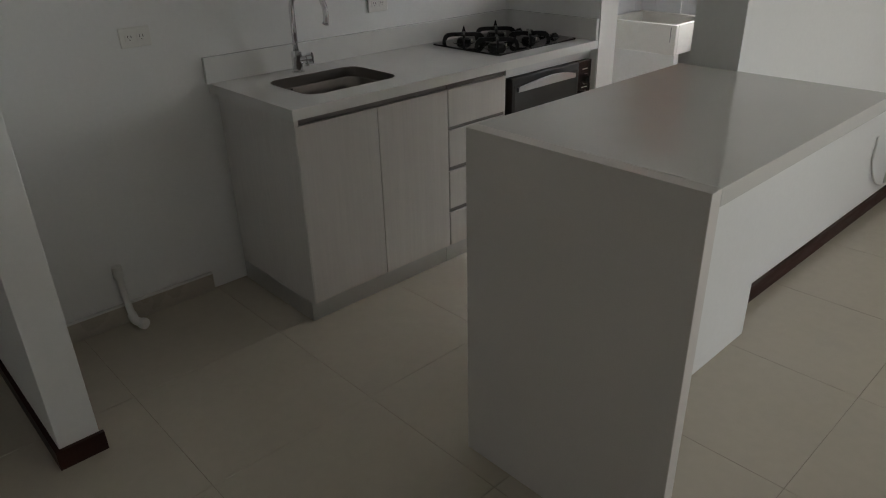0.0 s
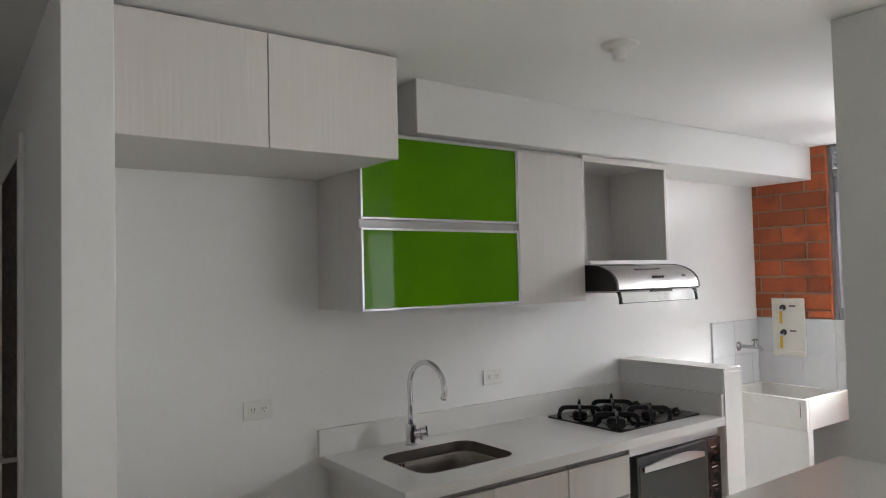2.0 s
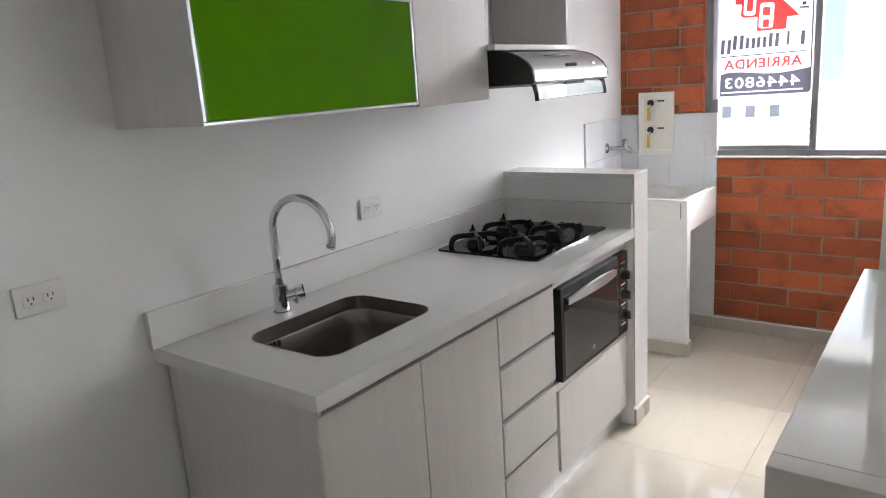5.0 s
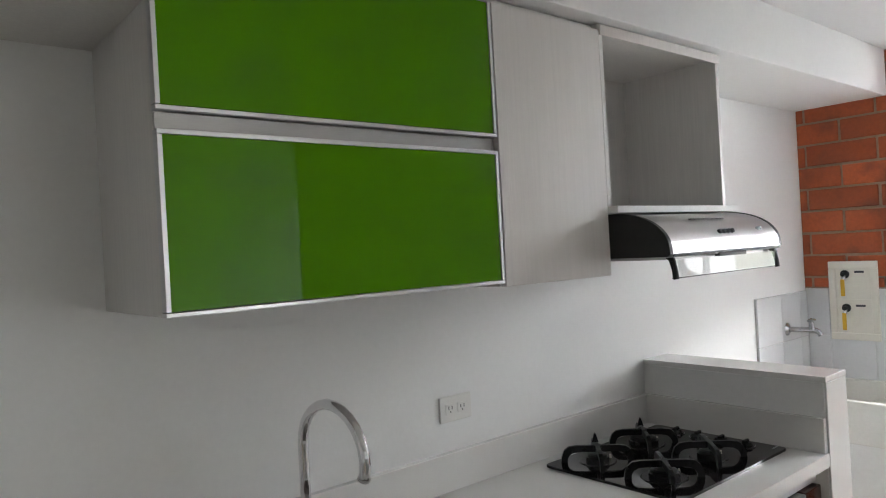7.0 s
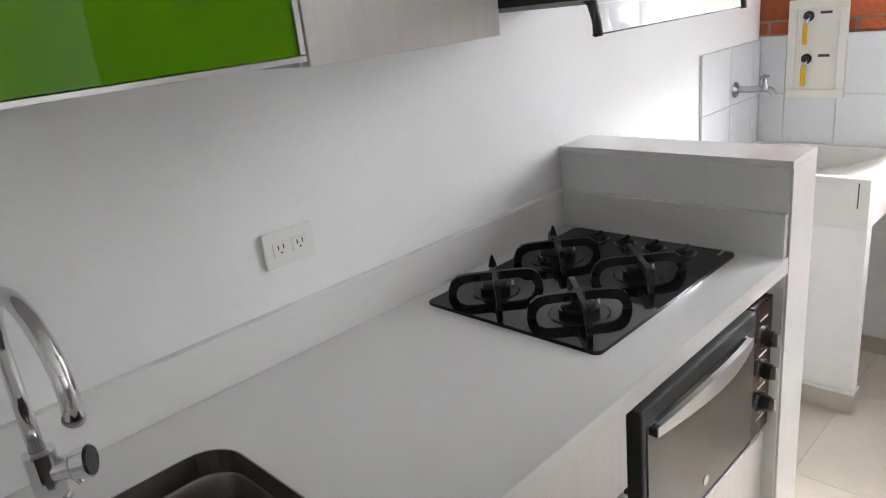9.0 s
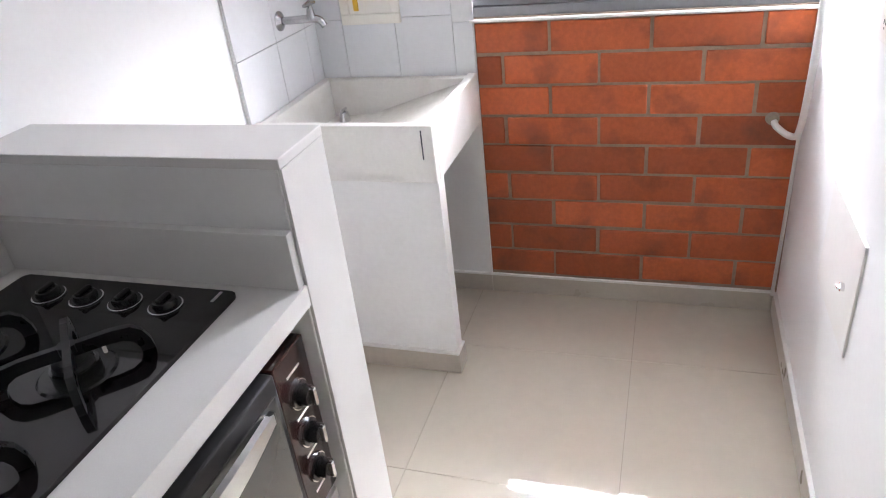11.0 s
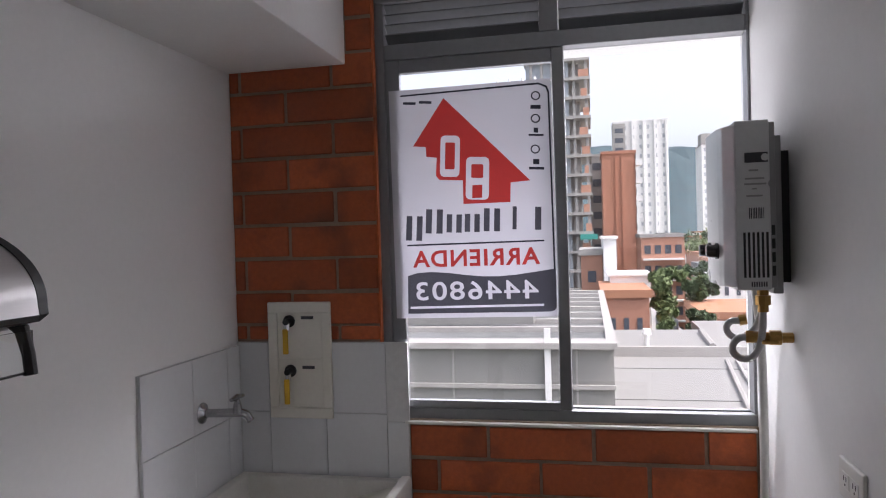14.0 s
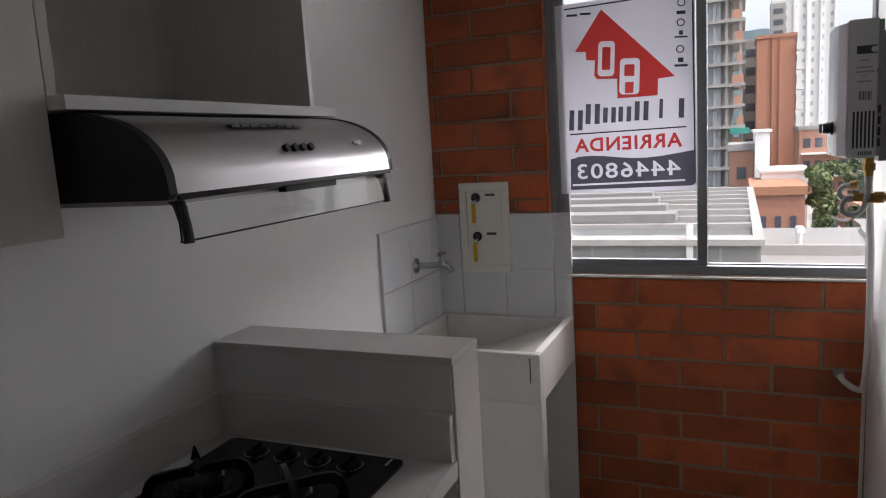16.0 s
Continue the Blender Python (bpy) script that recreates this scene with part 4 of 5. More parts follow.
loop = [(4.47, 1.494, 1.405), (4.478, 1.512, 1.402), (4.481, 1.522, 1.388), (4.480, 1.516, 1.370), (4.475, 1.494, 1.362), (4.46, 1.462, 1.385), (4.448, 1.448, 1.43), (4.440, 1.450, 1.484)]
part("hose", tube(smooth_path(loop, 7), 0.0085, 12), M_HOSE, gas, "grey braided hose", smooth=True)

SET["m"] = LAUNDRY
pipe = thing("water_pipe", (4.70, 1.41, 0.69), "white plastic pipe running down the corner into the brick", "pipe")
for off, end in ((0.0, True), (0.022, False)):
    p = [(4.44 + off, 1.452, 1.484), (4.49 + off, 1.430, 1.36), (4.545 + off, 1.414, 1.18), (4.575 + off, 1.408, 0.98), (4.60 + off, 1.4075, 0.80)]
    p += [(4.640, 1.408, 0.705), (4.690, 1.412, 0.672), (4.722, 1.432, 0.670), (4.738, 1.458, 0.688), (4.748, 1.466, 0.704)] if end else [(4.66 + off, 1.403, 0.30), (4.68 + off, 1.4025, 0.09)]
    part("tube", tube(smooth_path(p, 6), 0.0105 if end else 0.006, 12), M_PIPE, pipe, smooth=True)
part("collar", tube([(XL - 0.010, 1.468, 0.706), (XL + 0.004, 1.470, 0.709)], [0.018, 0.022], 14), M_GROUT, pipe, "grey mortar collar")

# ---- sockets, hatch, switch, ceiling rose ----


def socket(at, turn, label, slots=2):
    """A wall socket built facing -y, then turned."""
    SET["m"] = Matrix()
    s = thing("wall_socket", (0, 0, 0), label, "socket", "wall sockets")
    part("plate", box(-0.058, 0.058, -0.008, -0.0003, -0.036, 0.036, 0.003), M_PLASTIC, s)
    for cx in (-0.022, 0.022):
        ins = part("insert", box(cx - 0.017, cx + 0.017, -0.0095, -0.0075, -0.014, 0.014, 0.0015), M_PLASTIC, s)
        for dx in (-0.006, 0.006):
            part("slot", box(cx + dx - 0.0012, cx + dx + 0.0012, -0.0101, -0.0094, -0.001, 0.008), M_INK, ins)
        part("earth_hole", tube([(cx, -0.0101, -0.0075), (cx, -0.0094, -0.0075)], 0.0022, 8), M_INK, ins)
    s.matrix_world = Matrix.Translation(at) @ Matrix.Rotation(radians(turn), 4, "Z")
    return s


socket((1.267, YK, 1.115), 0, "white double wall socket in the fridge niche")
socket((2.415, YK, 1.121), 0, "white double wall socket above the worktop")
socket((3.967, YK, 0.888), 0, "white double wall socket beside the laundry basin")
socket((3.965, 1.4234, 1.140), 180.4, "ivory double wall socket on the dividing wall")

SET["m"] = LAUNDRY
hatch = thing("access_hatch", (3.94, 1.415, 0.49), "white sheet-metal access hatch with a small turn latch", "hatch")
part("door", box(3.834, 4.170, yw(3.94) + 0.0005, yw(3.94) + 0.012, 0.487, 0.762, 0.002), M_PLASTIC, hatch)
latch = part("latch", tube([(3.925, yw(3.94) + 0.012, 0.612), (3.925, yw(3.94) + 0.020, 0.612)], 0.010, 14), M_CHROME, hatch)
part("latch_wing", box(3.917, 3.933, yw(3.94) + 0.020, yw(3.94) + 0.027, 0.610, 0.614, 0.001), M_CHROME, latch)

SET["m"] = Matrix.Translation((0.011, 0, 0))
sw = thing("light_switch", (0.515, 2.43, 0.915), "white light switch plate on the wall end", "switch")
part("plate", box(0.503, 0.5127, 2.395, 2.465, 0.858, 0.972, 0.003), M_PLASTIC, sw)
part("rocker", box(0.498, 0.504, 2.415, 2.445, 0.885, 0.945, 0.002), M_PLASTIC, sw)

SET["m"] = Matrix()
rose = thing("ceiling_lampholder", (2.113, 1.926, 2.33), "white ceiling lampholder without a bulb", "lampholder")
part("base", tube([(2.113, 1.926, ZC - 0.0005), (2.113, 1.926, ZC - 0.010), (2.113, 1.926, ZC - 0.016)], [0.062, 0.058, 0.036], 28), M_PLASTIC, rose)
part("socket", tube([(2.113, 1.926, ZC - 0.016), (2.113, 1.926, ZC - 0.055), (2.113, 1.926, ZC - 0.056), (2.113, 1.926, ZC - 0.022)], [0.026, 0.022, 0.017, 0.016], 22), M_PLASTIC, rose)

drain = thing("drain_stub", (1.0, 2.94, 0.0), "white plastic water stub with an elbow by the niche wall", "pipe")
part("upright", tube([(0.998, 2.975, 0.25), (0.998, 2.972, 0.21), (1.000, 2.962, 0.12), (1.004, 2.945, 0.045)], 0.014, 14), M_PIPE, drain)
part("collar", tube([(0.998, 2.976, 0.262), (0.998, 2.974, 0.215)], 0.020, 14), M_PIPE, drain)
part("elbow", tube(smooth_path([(1.003, 2.948, 0.055), (1.006, 2.935, 0.030), (1.014, 2.915, 0.024), (1.022, 2.895, 0.024)], 4), 0.018, 14), M_PIPE, drain)
part("cap", tube([(1.020, 2.898, 0.024), (1.028, 2.880, 0.024)], 0.023, 14), M_PIPE, drain)

phone = thing("junction_box", (4.52, 1.26, 0.13), "round white junction box with a loose cable on the wall", "junction box")
part("box", tube([(4.53, 1.244, 0.14), (4.53, 1.212, 0.14), (4.53, 1.205, 0.14)], [0.055, 0.055, 0.045], 24), M_PLASTIC, phone)
part("cable", tube(smooth_path([(4.49, 1.222, 0.15), (4.40, 1.218, 0.13), (4.25, 1.228, 0.18), (4.17, 1.242, 0.30), (4.17, 1.244, 0.42)], 6), 0.006, 8), M_PIPE, phone)
part("cable_outlet", box(4.155, 4.185, 1.240, 1.2485, 0.41, 0.44, 0.003), M_PLASTIC, phone)

SET["m"] = Matrix.Translation((0.011, 0, 0))
door = thing("door_1", (0.51, 3.6, 0), "dark brown wooden hall door in a pale casing, closed", "door", kind="structure")
part("casing_side", box(0.496, 0.5125, 3.15, 3.23, 0, 2.12, 0.002), M_WALL, door)
part("casing_side", box(0.496, 0.5125, 4.05, 4.13, 0, 2.12, 0.002), M_WALL, door)
part("casing_head", box(0.496, 0.5125, 3.2305, 4.0495, 2.05, 2.12, 0.002), M_WALL, door)
leaf = part("leaf", box(0.501, 0.5125, 3.232, 4.048, 0.005, 2.048, 0.002), M_DARKWOOD, door, "dark brown wooden leaf")
part("door_handle", tube([(0.501, 3.30, 1.0), (0.46, 3.30, 1.0), (0.455, 3.32, 1.0), (0.455, 3.41, 1.0)], 0.009, 10), M_STEEL, leaf)

# ---- skirting ----


def skirt(name, poly, h, cap=True, material=M_SKIRT, label="grey ceramic skirting with a white joint on top"):
    s = thing(name, (poly[0][0], poly[0][1], 0), label, "skirting", kind="structure")
    part("strip", prism(poly, "z", 0.0, h - (0.008 if cap else 0)), material, s)
    if cap:
        part("top_joint", prism(poly, "z", h - 0.0078, h), M_SKIRT_CAP, s)


SET["m"] = LAUNDRY
skirt("baseboard_outer", [(XL - 0.014, yw(XL) + 0.014), (XL - 0.014, BY0 - 0.0), (XL - 0.0035, BY0 - 0.0), (XL - 0.0035, yw(XL) + 0.0005)], 0.080)
skirt("baseboard_under_basin", [(XL - 0.014, BY0 + 0.002), (XL - 0.014, 2.985), (XL - 0.0035, 2.985), (XL - 0.0035, BY0 + 0.002)], 0.080)
SET["m"] = Matrix()
skirt("baseboard_divider", [(2.503, 1.4385), (XB - 0.016, 1.4165), (XB - 0.016, 1.4285), (2.503, 1.4505)], 0.080)
skirt("baseboard_niche", [(0.645, YK - 0.016), (1.384, YK - 0.016), (1.384, YK - 0.0005), (0.645, YK - 0.0005)], 0.086)
skirt("baseboard_laundry_wall", [(3.490, YK - 0.014), (4.180, YK - 0.014), (4.180, YK - 0.0005), (3.490, YK - 0.0005)], 0.080)
skirt("baseboard_low_wall", [(CX1 + 0.002, CY - 0.006), (3.486, CY - 0.006), (3.486, 2.985), (3.4725, 2.985), (3.4725, CY + 0.0055), (CX1 + 0.002, CY + 0.0055)], 0.080)
DARK = "dark brown wooden skirting board"
skirt("baseboard_stub", [(0.509, 2.266), (0.653, 2.266), (0.653, 2.2795), (0.5235, 2.2795), (0.5235, 3.148), (0.509, 3.148)], 0.068, False, M_DARKWOOD, DARK)
skirt("baseboard_living", [(2.682, 1.251), (4.99, 1.226), (4.99, 1.240), (2.682, 1.2655)], 0.075, False, M_DARKWOOD, DARK)
skirt("baseboard_bar", [(1.511, 1.4405), (2.501, 1.4405), (2.501, 1.452), (1.511, 1.452)], 0.075)

# ---- outside: the town below ----
M_GROUND = mat("town_ground", (0.16, 0.17, 0.13), 0.95, vary=0.3, scale=0.05, fine=0.6)
M_ROOFW = mat("pale_roof_sheet", (0.24, 0.237, 0.228), 0.7, vary=0.08, scale=0.6, fine=6, stain=((0.24, 0.23, 0.215), 0.6, 0.4))
M_ROOFG = mat("grey_metal_roof", (0.13, 0.135, 0.13), 0.5, vary=0.12, scale=0.7, fine=8, stain=((0.25, 0.25, 0.25), 0.5, 0.5))
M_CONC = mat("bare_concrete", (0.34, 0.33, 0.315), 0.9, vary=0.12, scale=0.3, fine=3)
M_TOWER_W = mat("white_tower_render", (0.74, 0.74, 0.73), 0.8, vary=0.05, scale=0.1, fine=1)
M_TOWER_O = mat("orange_tower_brick", (0.41, 0.20, 0.135), 0.85, vary=0.08, scale=0.1, fine=2)
M_TOWER_P = mat("pink_brick_render", (0.45, 0.24, 0.17), 0.85, vary=0.1, scale=0.2, fine=2)
M_CLAY = mat("clay_roof", (0.40, 0.19, 0.11), 0.85, vary=0.2, scale=0.8, fine=6)
M_WINDARK = mat("far_window_glass", (0.09, 0.10, 0.12), 0.25, vary=0.2, scale=0.4)
M_WINPALE = mat("pale_far_window", (0.42, 0.44, 0.47), 0.3, vary=0.2, scale=0.4)
M_BLUE = mat("blue_grey_glazing", (0.38, 0.42, 0.46), 0.4, vary=0.2, scale=0.3)
M_LEAF = mat("green_foliage", (0.10, 0.14, 0.05), 0.8, vary=0.35, scale=0.8, fine=5)
M_LEAF2 = mat("dark_foliage", (0.045, 0.075, 0.028), 0.8, vary=0.35, scale=0.8, fine=5)
# woodland colour pushed to blue to paint in the haze of distance
M_WOODS = mat("haze_tinted_woods", (0.045, 0.075, 0.085), 0.95, vary=0.35, scale=0.012, fine=0.09, bump=0.6, bump_scale=0.1)
M_BARK = mat("bark", (0.10, 0.075, 0.05), 0.9, vary=0.2, scale=3)
M_TEAL = mat("teal_netting", (0.05, 0.30, 0.26), 0.8, vary=0.1)
ZG = -17.0


def far(x):
    """Sets what follows down among the town's blocks that stand x metres off."""
    SET["m"] = Matrix.Translation((0, 0.0155 * x, -0.008 * x))


ground = bmesh.new()
gv = [ground.verts.new(p) for p in ((-300, -2500, ZG), (3000, -2500, ZG), (3000, 2500, ZG), (-300, 2500, ZG))]
ground.faces.new(gv)
solid("ground", ground, M_GROUND, "town ground of mixed gardens and dust far below", "ground", "structure")


def pane_mesh(w, h, glass):
    bm = box(-0.12, 0.0, -w / 2, w / 2, -h / 2, h / 2)
    me = bpy.data.meshes.new("window")
    bm.to_mesh(me)
    bm.free()
    me.materials.append(glass)
    return me


def block(name, label, x, y0, y1, z1, depth, material, rows=0, cols=0, win=(0.5, 0.5), z0=ZG, roof=M_CONC, margin=0.6, side=0, balcony=0.0, parapet=0.5, glass=M_WINDARK):
    """A building whose front looks back at the flat: walls, flat roof with a parapet, windows one by one."""
    y0, y1 = min(y0, y1), max(y0, y1)
    far(x)
    b = thing(name, (x + depth / 2, (y0 + y1) / 2, z0), label, "building", "town buildings")
    o = Vector(ORIGIN[b.name])
    part("wall", box(x, x + depth, y0, y1, z0, z1), material, b)
    part("roof", box(x - 0.15, x + depth + 0.15, y0 - 0.15, y1 + 0.15, z1 + 0.01, z1 + parapet), roof, b)
    if rows and cols:
        pitch_y, pitch_z = (y1 - y0 - 2 * margin * 0.3) / cols, 2.9
        me = pane_mesh(pitch_y * win[0], pitch_z * win[1], glass)
        slab = None
        if balcony:
            bm = box(-balcony, -0.01, -pitch_y * 0.48, pitch_y * 0.48, -0.5, -0.25)
            slab = bpy.data.meshes.new("balcony")
            bm.to_mesh(slab)
            bm.free()
            slab.materials.append(M_TOWER_W)
        for r in range(rows):
            for c in range(cols):
                y = y0 + margin * 0.3 + pitch_y * (c + 0.5)
                z = z1 - 1.7 - pitch_z * r
                ob = new("window", me)
                ob.parent, ob.location = b, SET["m"] @ Vector((x + 0.08, y, z)) - o
                if slab:
                    s = new("balcony", slab)
                    s.parent, s.location = b, SET["m"] @ Vector((x, y, z - 1.0)) - o
        if side:
            me2 = me.copy()
            for v in me2.vertices:
                v.co = Vector((v.co.y, v.co.x, v.co.z))
            for r in range(rows):
                for c in range(side):
                    ob = new("window", me2)
                    ob.parent = b
                    ob.location = SET["m"] @ Vector((x + depth * (c + 0.5) / side, y0 + 0.08, z1 - 1.7 - pitch_z * r)) - o
    return b


# unfinished tower: slabs, columns, hoists
far(110)
tower = thing("unfinished_tower", (118, 3.5, ZG), "tall unfinished concrete tower with open floors and netting", "building", "town buildings")
part("core", box(112, 122, 1.0, 9.0, ZG, 63), M_CONC, tower)
part("glazed_face", box(110.5, 112, 2.6, 9.0, ZG, 63), M_BLUE, tower, "blue-grey glazed face")
for i in range(28):
    z = ZG + 2 + 2.9 * i
    part("floor_slab", box(109.6, 121.5, -0.6, 9.3, z, z + 0.45), M_CONC, tower)
    part("edge_panel", box(109.8, 110.4, -0.4 + 0.3 * (i % 2), 0.5 + 0.3 * (i % 3), z + 0.45, z + 1.6), M_TOWER_P, tower)
for y in (-0.2, 1.6, 3.2, 4.8, 6.4, 8.0):
    part("column", box(110.0, 110.5, y, y + 0.4, ZG, 63), M_CONC, tower)
part("safety_net", box(109.0, 110.0, -1.2, 1.4, 1.6, 2.4), M_TEAL, tower, "teal safety netting")
far(90)
tower2 = thing("glazed_tower", (95, 9, ZG), "tall grey-blue tower with leaning roof beams", "building", "town buildings")
part("wall", box(92, 100, 5.6, 11.6, ZG, 21.5), M_BLUE, tower2)
for i in range(13):
    part("floor_band", box(91.8, 92, 5.5, 11.7, ZG + 2.9 * i, ZG + 2.9 * i + 0.5), M_TOWER_W, tower2)
for y in (5.8, 7.4, 9.0, 10.6):
    part("roof_beam", tube([(91.9, y, 16), (92.5, y + 0.9, 22.5)], 0.18, 6), M_TOWER_W, tower2)

block("grey_flats", "grey concrete block of flats with dark window bands", 130, -0.7, -3.2, 16.2, 10, M_CONC, 9, 1, (0.8, 0.45))
ot = block("orange_tower", "tall orange brick tower with white balconies at its edge", 120, -2.4, -7.7, 15.4, 9, M_TOWER_O, 0, 0, roof=M_TOWER_O)
o = Vector(ORIGIN[ot.name])
for i in range(2):
    part("pilaster", box(119.8, 120.0, -4.6 - 1.0 * i, -4.45 - 1.0 * i, ZG, 15.7), M_TOWER_O, ot)
for i in range(11):
    part("balcony", box(119.4, 122.4, -8.7, -7.72, 13.4 - 2.9 * i, 14.3 - 2.9 * i), M_TOWER_W, ot)
    part("window", box(119.9, 123.0, -7.8, -7.71, 14.4 - 2.9 * i, 15.6 - 2.9 * i), M_WINDARK, ot)
wt = block("white_tower", "tall white residential tower with rows of small windows", 220, -9.6, -25.4, 36.5, 14, M_TOWER_W, 16, 7, (0.30, 0.40), roof=M_TOWER_W, glass=M_WINPALE)
# grey concrete colour stands in for shade on the tower's left bay
part("shaded_flank", box(219.0, 224, -13.0, -9.4, -5, 36), M_CONC, wt, "corner bay in grey, its shade put into the colour")
for i in range(13):
    part("window", box(218.9, 219.05, -12.4, -10.0, 33.2 - 2.9 * i, 34.6 - 2.9 * i), M_WINDARK, wt)
for y in (-15.2, -18.4, -21.6, -24.9):
    part("rib", box(219.4, 220, y - 0.25, y + 0.25, -5, 36.5), M_TOWER_W, wt)
rt = block("far_tower", "pale far tower with a crane-like roof frame", 260, -41.5, -50.0, 33.5, 14, M_TOWER_W, 12, 4, (0.45, 0.45), roof=M_CONC, glass=M_WINPALE)
part("roof_frame", box(261, 268, -44.5, -41.5, 34, 37.5), M_CONC, rt)
block("white_pink_house", "pink and white low block with dark windows", 60, 1.6, -0.1, 0.3, 9, M_TOWER_P, 3, 1, (0.5, 0.32))
block("white_side_house", "plain white gable wall of a low block", 58, -0.12, -1.1, 1.6, 8, M_TOWER_W, 0, 0, roof=M_TOWER_W, parapet=0.2)
block("brick_flats", "brown brick flats with pale balconies", 105, -7.0, -12.9, 1.6, 10, M_TOWER_P, 5, 4, (0.62, 0.42), balcony=0.9)
block("small_brick_house", "small orange brick house with a clay roof", 46, 0.4, -2.3, -2.0, 8, M_TOWER_O, 1, 3, (0.4, 0.35), roof=M_CLAY)
block("white_wall_house", "low house with a long white wall", 52, -0.3, -3.0, -1.0, 5, M_TOWER_W, 0, 0, roof=M_TOWER_W, parapet=0.15)
block("pink_house", "pink rendered house with a flat roof", 82, -11.0, -16.5, -0.6, 10, M_TOWER_P, 2, 3, (0.4, 0.35), roof=M_CLAY)
block("white_house", "white two-storey house with small windows", 66, -9.0, -13.2, -1.4, 8, M_TOWER_W, 2, 4, (0.35, 0.3), roof=M_ROOFG)
block("clay_roof_house", "low house with a wide clay roof", 52, -6.4, -11.0, -4.0, 9, M_TOWER_P, 1, 3, (0.4, 0.3), roof=M_CLAY)
block("corrugated_shed", "low shed with a pale corrugated roof", 44, -5.2, -9.0, -4.3, 5, M_CLAY, 0, 0, roof=M_ROOFW)
for k, (x, y0, y1, z1, m, roof) in enumerate((
    (74, -13.6, -16.8, -1.9, M_TOWER_W, M_CLAY), (90, -17.0, -20.5, -0.4, M_TOWER_P, M_ROOFG), (62, -13.6, -16.6, -3.6, M_TOWER_P, M_CLAY),
    (120, -13.4, -17.4, 0.6, M_TOWER_W, M_ROOFG), (135, -18.6, -23.0, 1.4, M_TOWER_P, M_CLAY), (150, -14.5, -18.5, 2.2, M_TOWER_O, M_ROOFG),
    (165, -24.0, -29.0, 2.4, M_TOWER_W, M_CLAY), (48, -11.4, -13.6, -5.0, M_TOWER_W, M_ROOFG),
)):
    block("town_house", "small rendered town house with a low roof and dark windows", x, y0, y1, z1, 7, m, 2, 3, (0.36, 0.34), roof=roof, parapet=0.3)
block("side_flats", "brick flats beyond the wooded street", 95, -20.0, -32.0, 3.0, 12, M_TOWER_P, 4, 5, (0.5, 0.4))
block("left_flats", "pale flats beyond the metal roof", 75, 14.0, 30.0, 5.0, 12, M_TOWER_W, 5, 7, (0.4, 0.4))

# near roofs
far(20)
near = thing("metal_roof_building", (28, 6, ZG), "low building with a ribbed grey metal roof and concrete edge", "building", "town buildings")
part("wall", box(20.0, 36, 1.03, 26, ZG, -1.06), M_ROOFW, near)
part("roof", box(20.6, 36, 1.2, 26, -1.055, -0.98), M_ROOFG, near)
part("edge_beam", box(19.8, 20.6, 0.95, 26, -1.05, -0.90), M_CONC, near)
part("edge_beam", box(20.605, 36, 0.95, 1.2, -1.05, -0.90), M_CONC, near)
for i in range(8):
    part("roof_rib", box(22.4 + 1.8 * i, 22.62 + 1.8 * i, 1.21, 26, -0.979, -0.84), M_CONC, near)
for i in range(4):
    part("duct", box(23.0 + 2.6 * i, 23.9 + 2.6 * i, 3.2 + 0.5 * i, 25, -0.839, -0.62), M_ROOFW, near)
part("wall_pipe", box(19.86, 19.96, 2.55, 2.70, -6, -0.55), M_TOWER_W, near)
for y in (1.9, 5.0, 8.2):
    part("wall_joint", box(19.97, 20.0, y, y + 0.05, -6, -1.1), M_CONC, near)
part("wall_ledge", box(19.9, 20.0, 1.0, 26, -2.05, -1.95), M_CONC, near)

far(29)
flat_roof = thing("flat_roof_building", (24, -8, ZG), "wide flat roof of pale sheets with a parapet and cable tray", "building", "town buildings")
part("wall", box(9, 36.4, -30, 0.9, ZG, -3.1), M_ROOFW, flat_roof)
for i in range(9):
    part("roof_sheet", box(9 + 2.4 * i, 11.36 + 2.4 * i, -30, 0.9, -3.09, -3.0 - 0.02 * (i % 2)), M_ROOFW, flat_roof)
part("upper_roof", box(30.8, 36.4, -30, 0.9, -3.09, -2.75), M_ROOFW, flat_roof)
part("parapet", box(30.5, 30.79, -30, 0.9, -3.09, -2.62), M_CONC, flat_roof)
part("cable_tray", tube([(22, -2.6, -2.95), (29.6, -3.4, -2.95)], 0.08, 6), M_CONC, flat_roof)
part("cable_tray", tube([(22, -3.0, -2.95), (29.6, -3.75, -2.95)], 0.06, 6), M_CONC, flat_roof)
part("cable_tray", tube([(31.2, -3.2, -2.7), (35.5, -3.4, -2.7)], 0.14, 6), M_CONC, flat_roof)
part("roof_vent", tube([(31.6, -0.75, -2.74), (31.6, -0.75, -2.3), (31.6, -0.75, -2.29), (31.6, -0.75, -2.05)], [0.10, 0.10, 0.2, 0.14], 10), M_TOWER_W, flat_roof)
far(56)
solid("parked_truck_body", box(56, 60, -5.3, -4.0, ZG + 10.6, ZG + 12.6, 0.2), M_WINDARK, "dark parked truck in the street between the trees", "truck")
solid("road", box(38, 160, -6.6, -3.6, ZG + 0.02, ZG + 10.6), M_CONC, "raised grey street between houses and trees", "road", "structure")


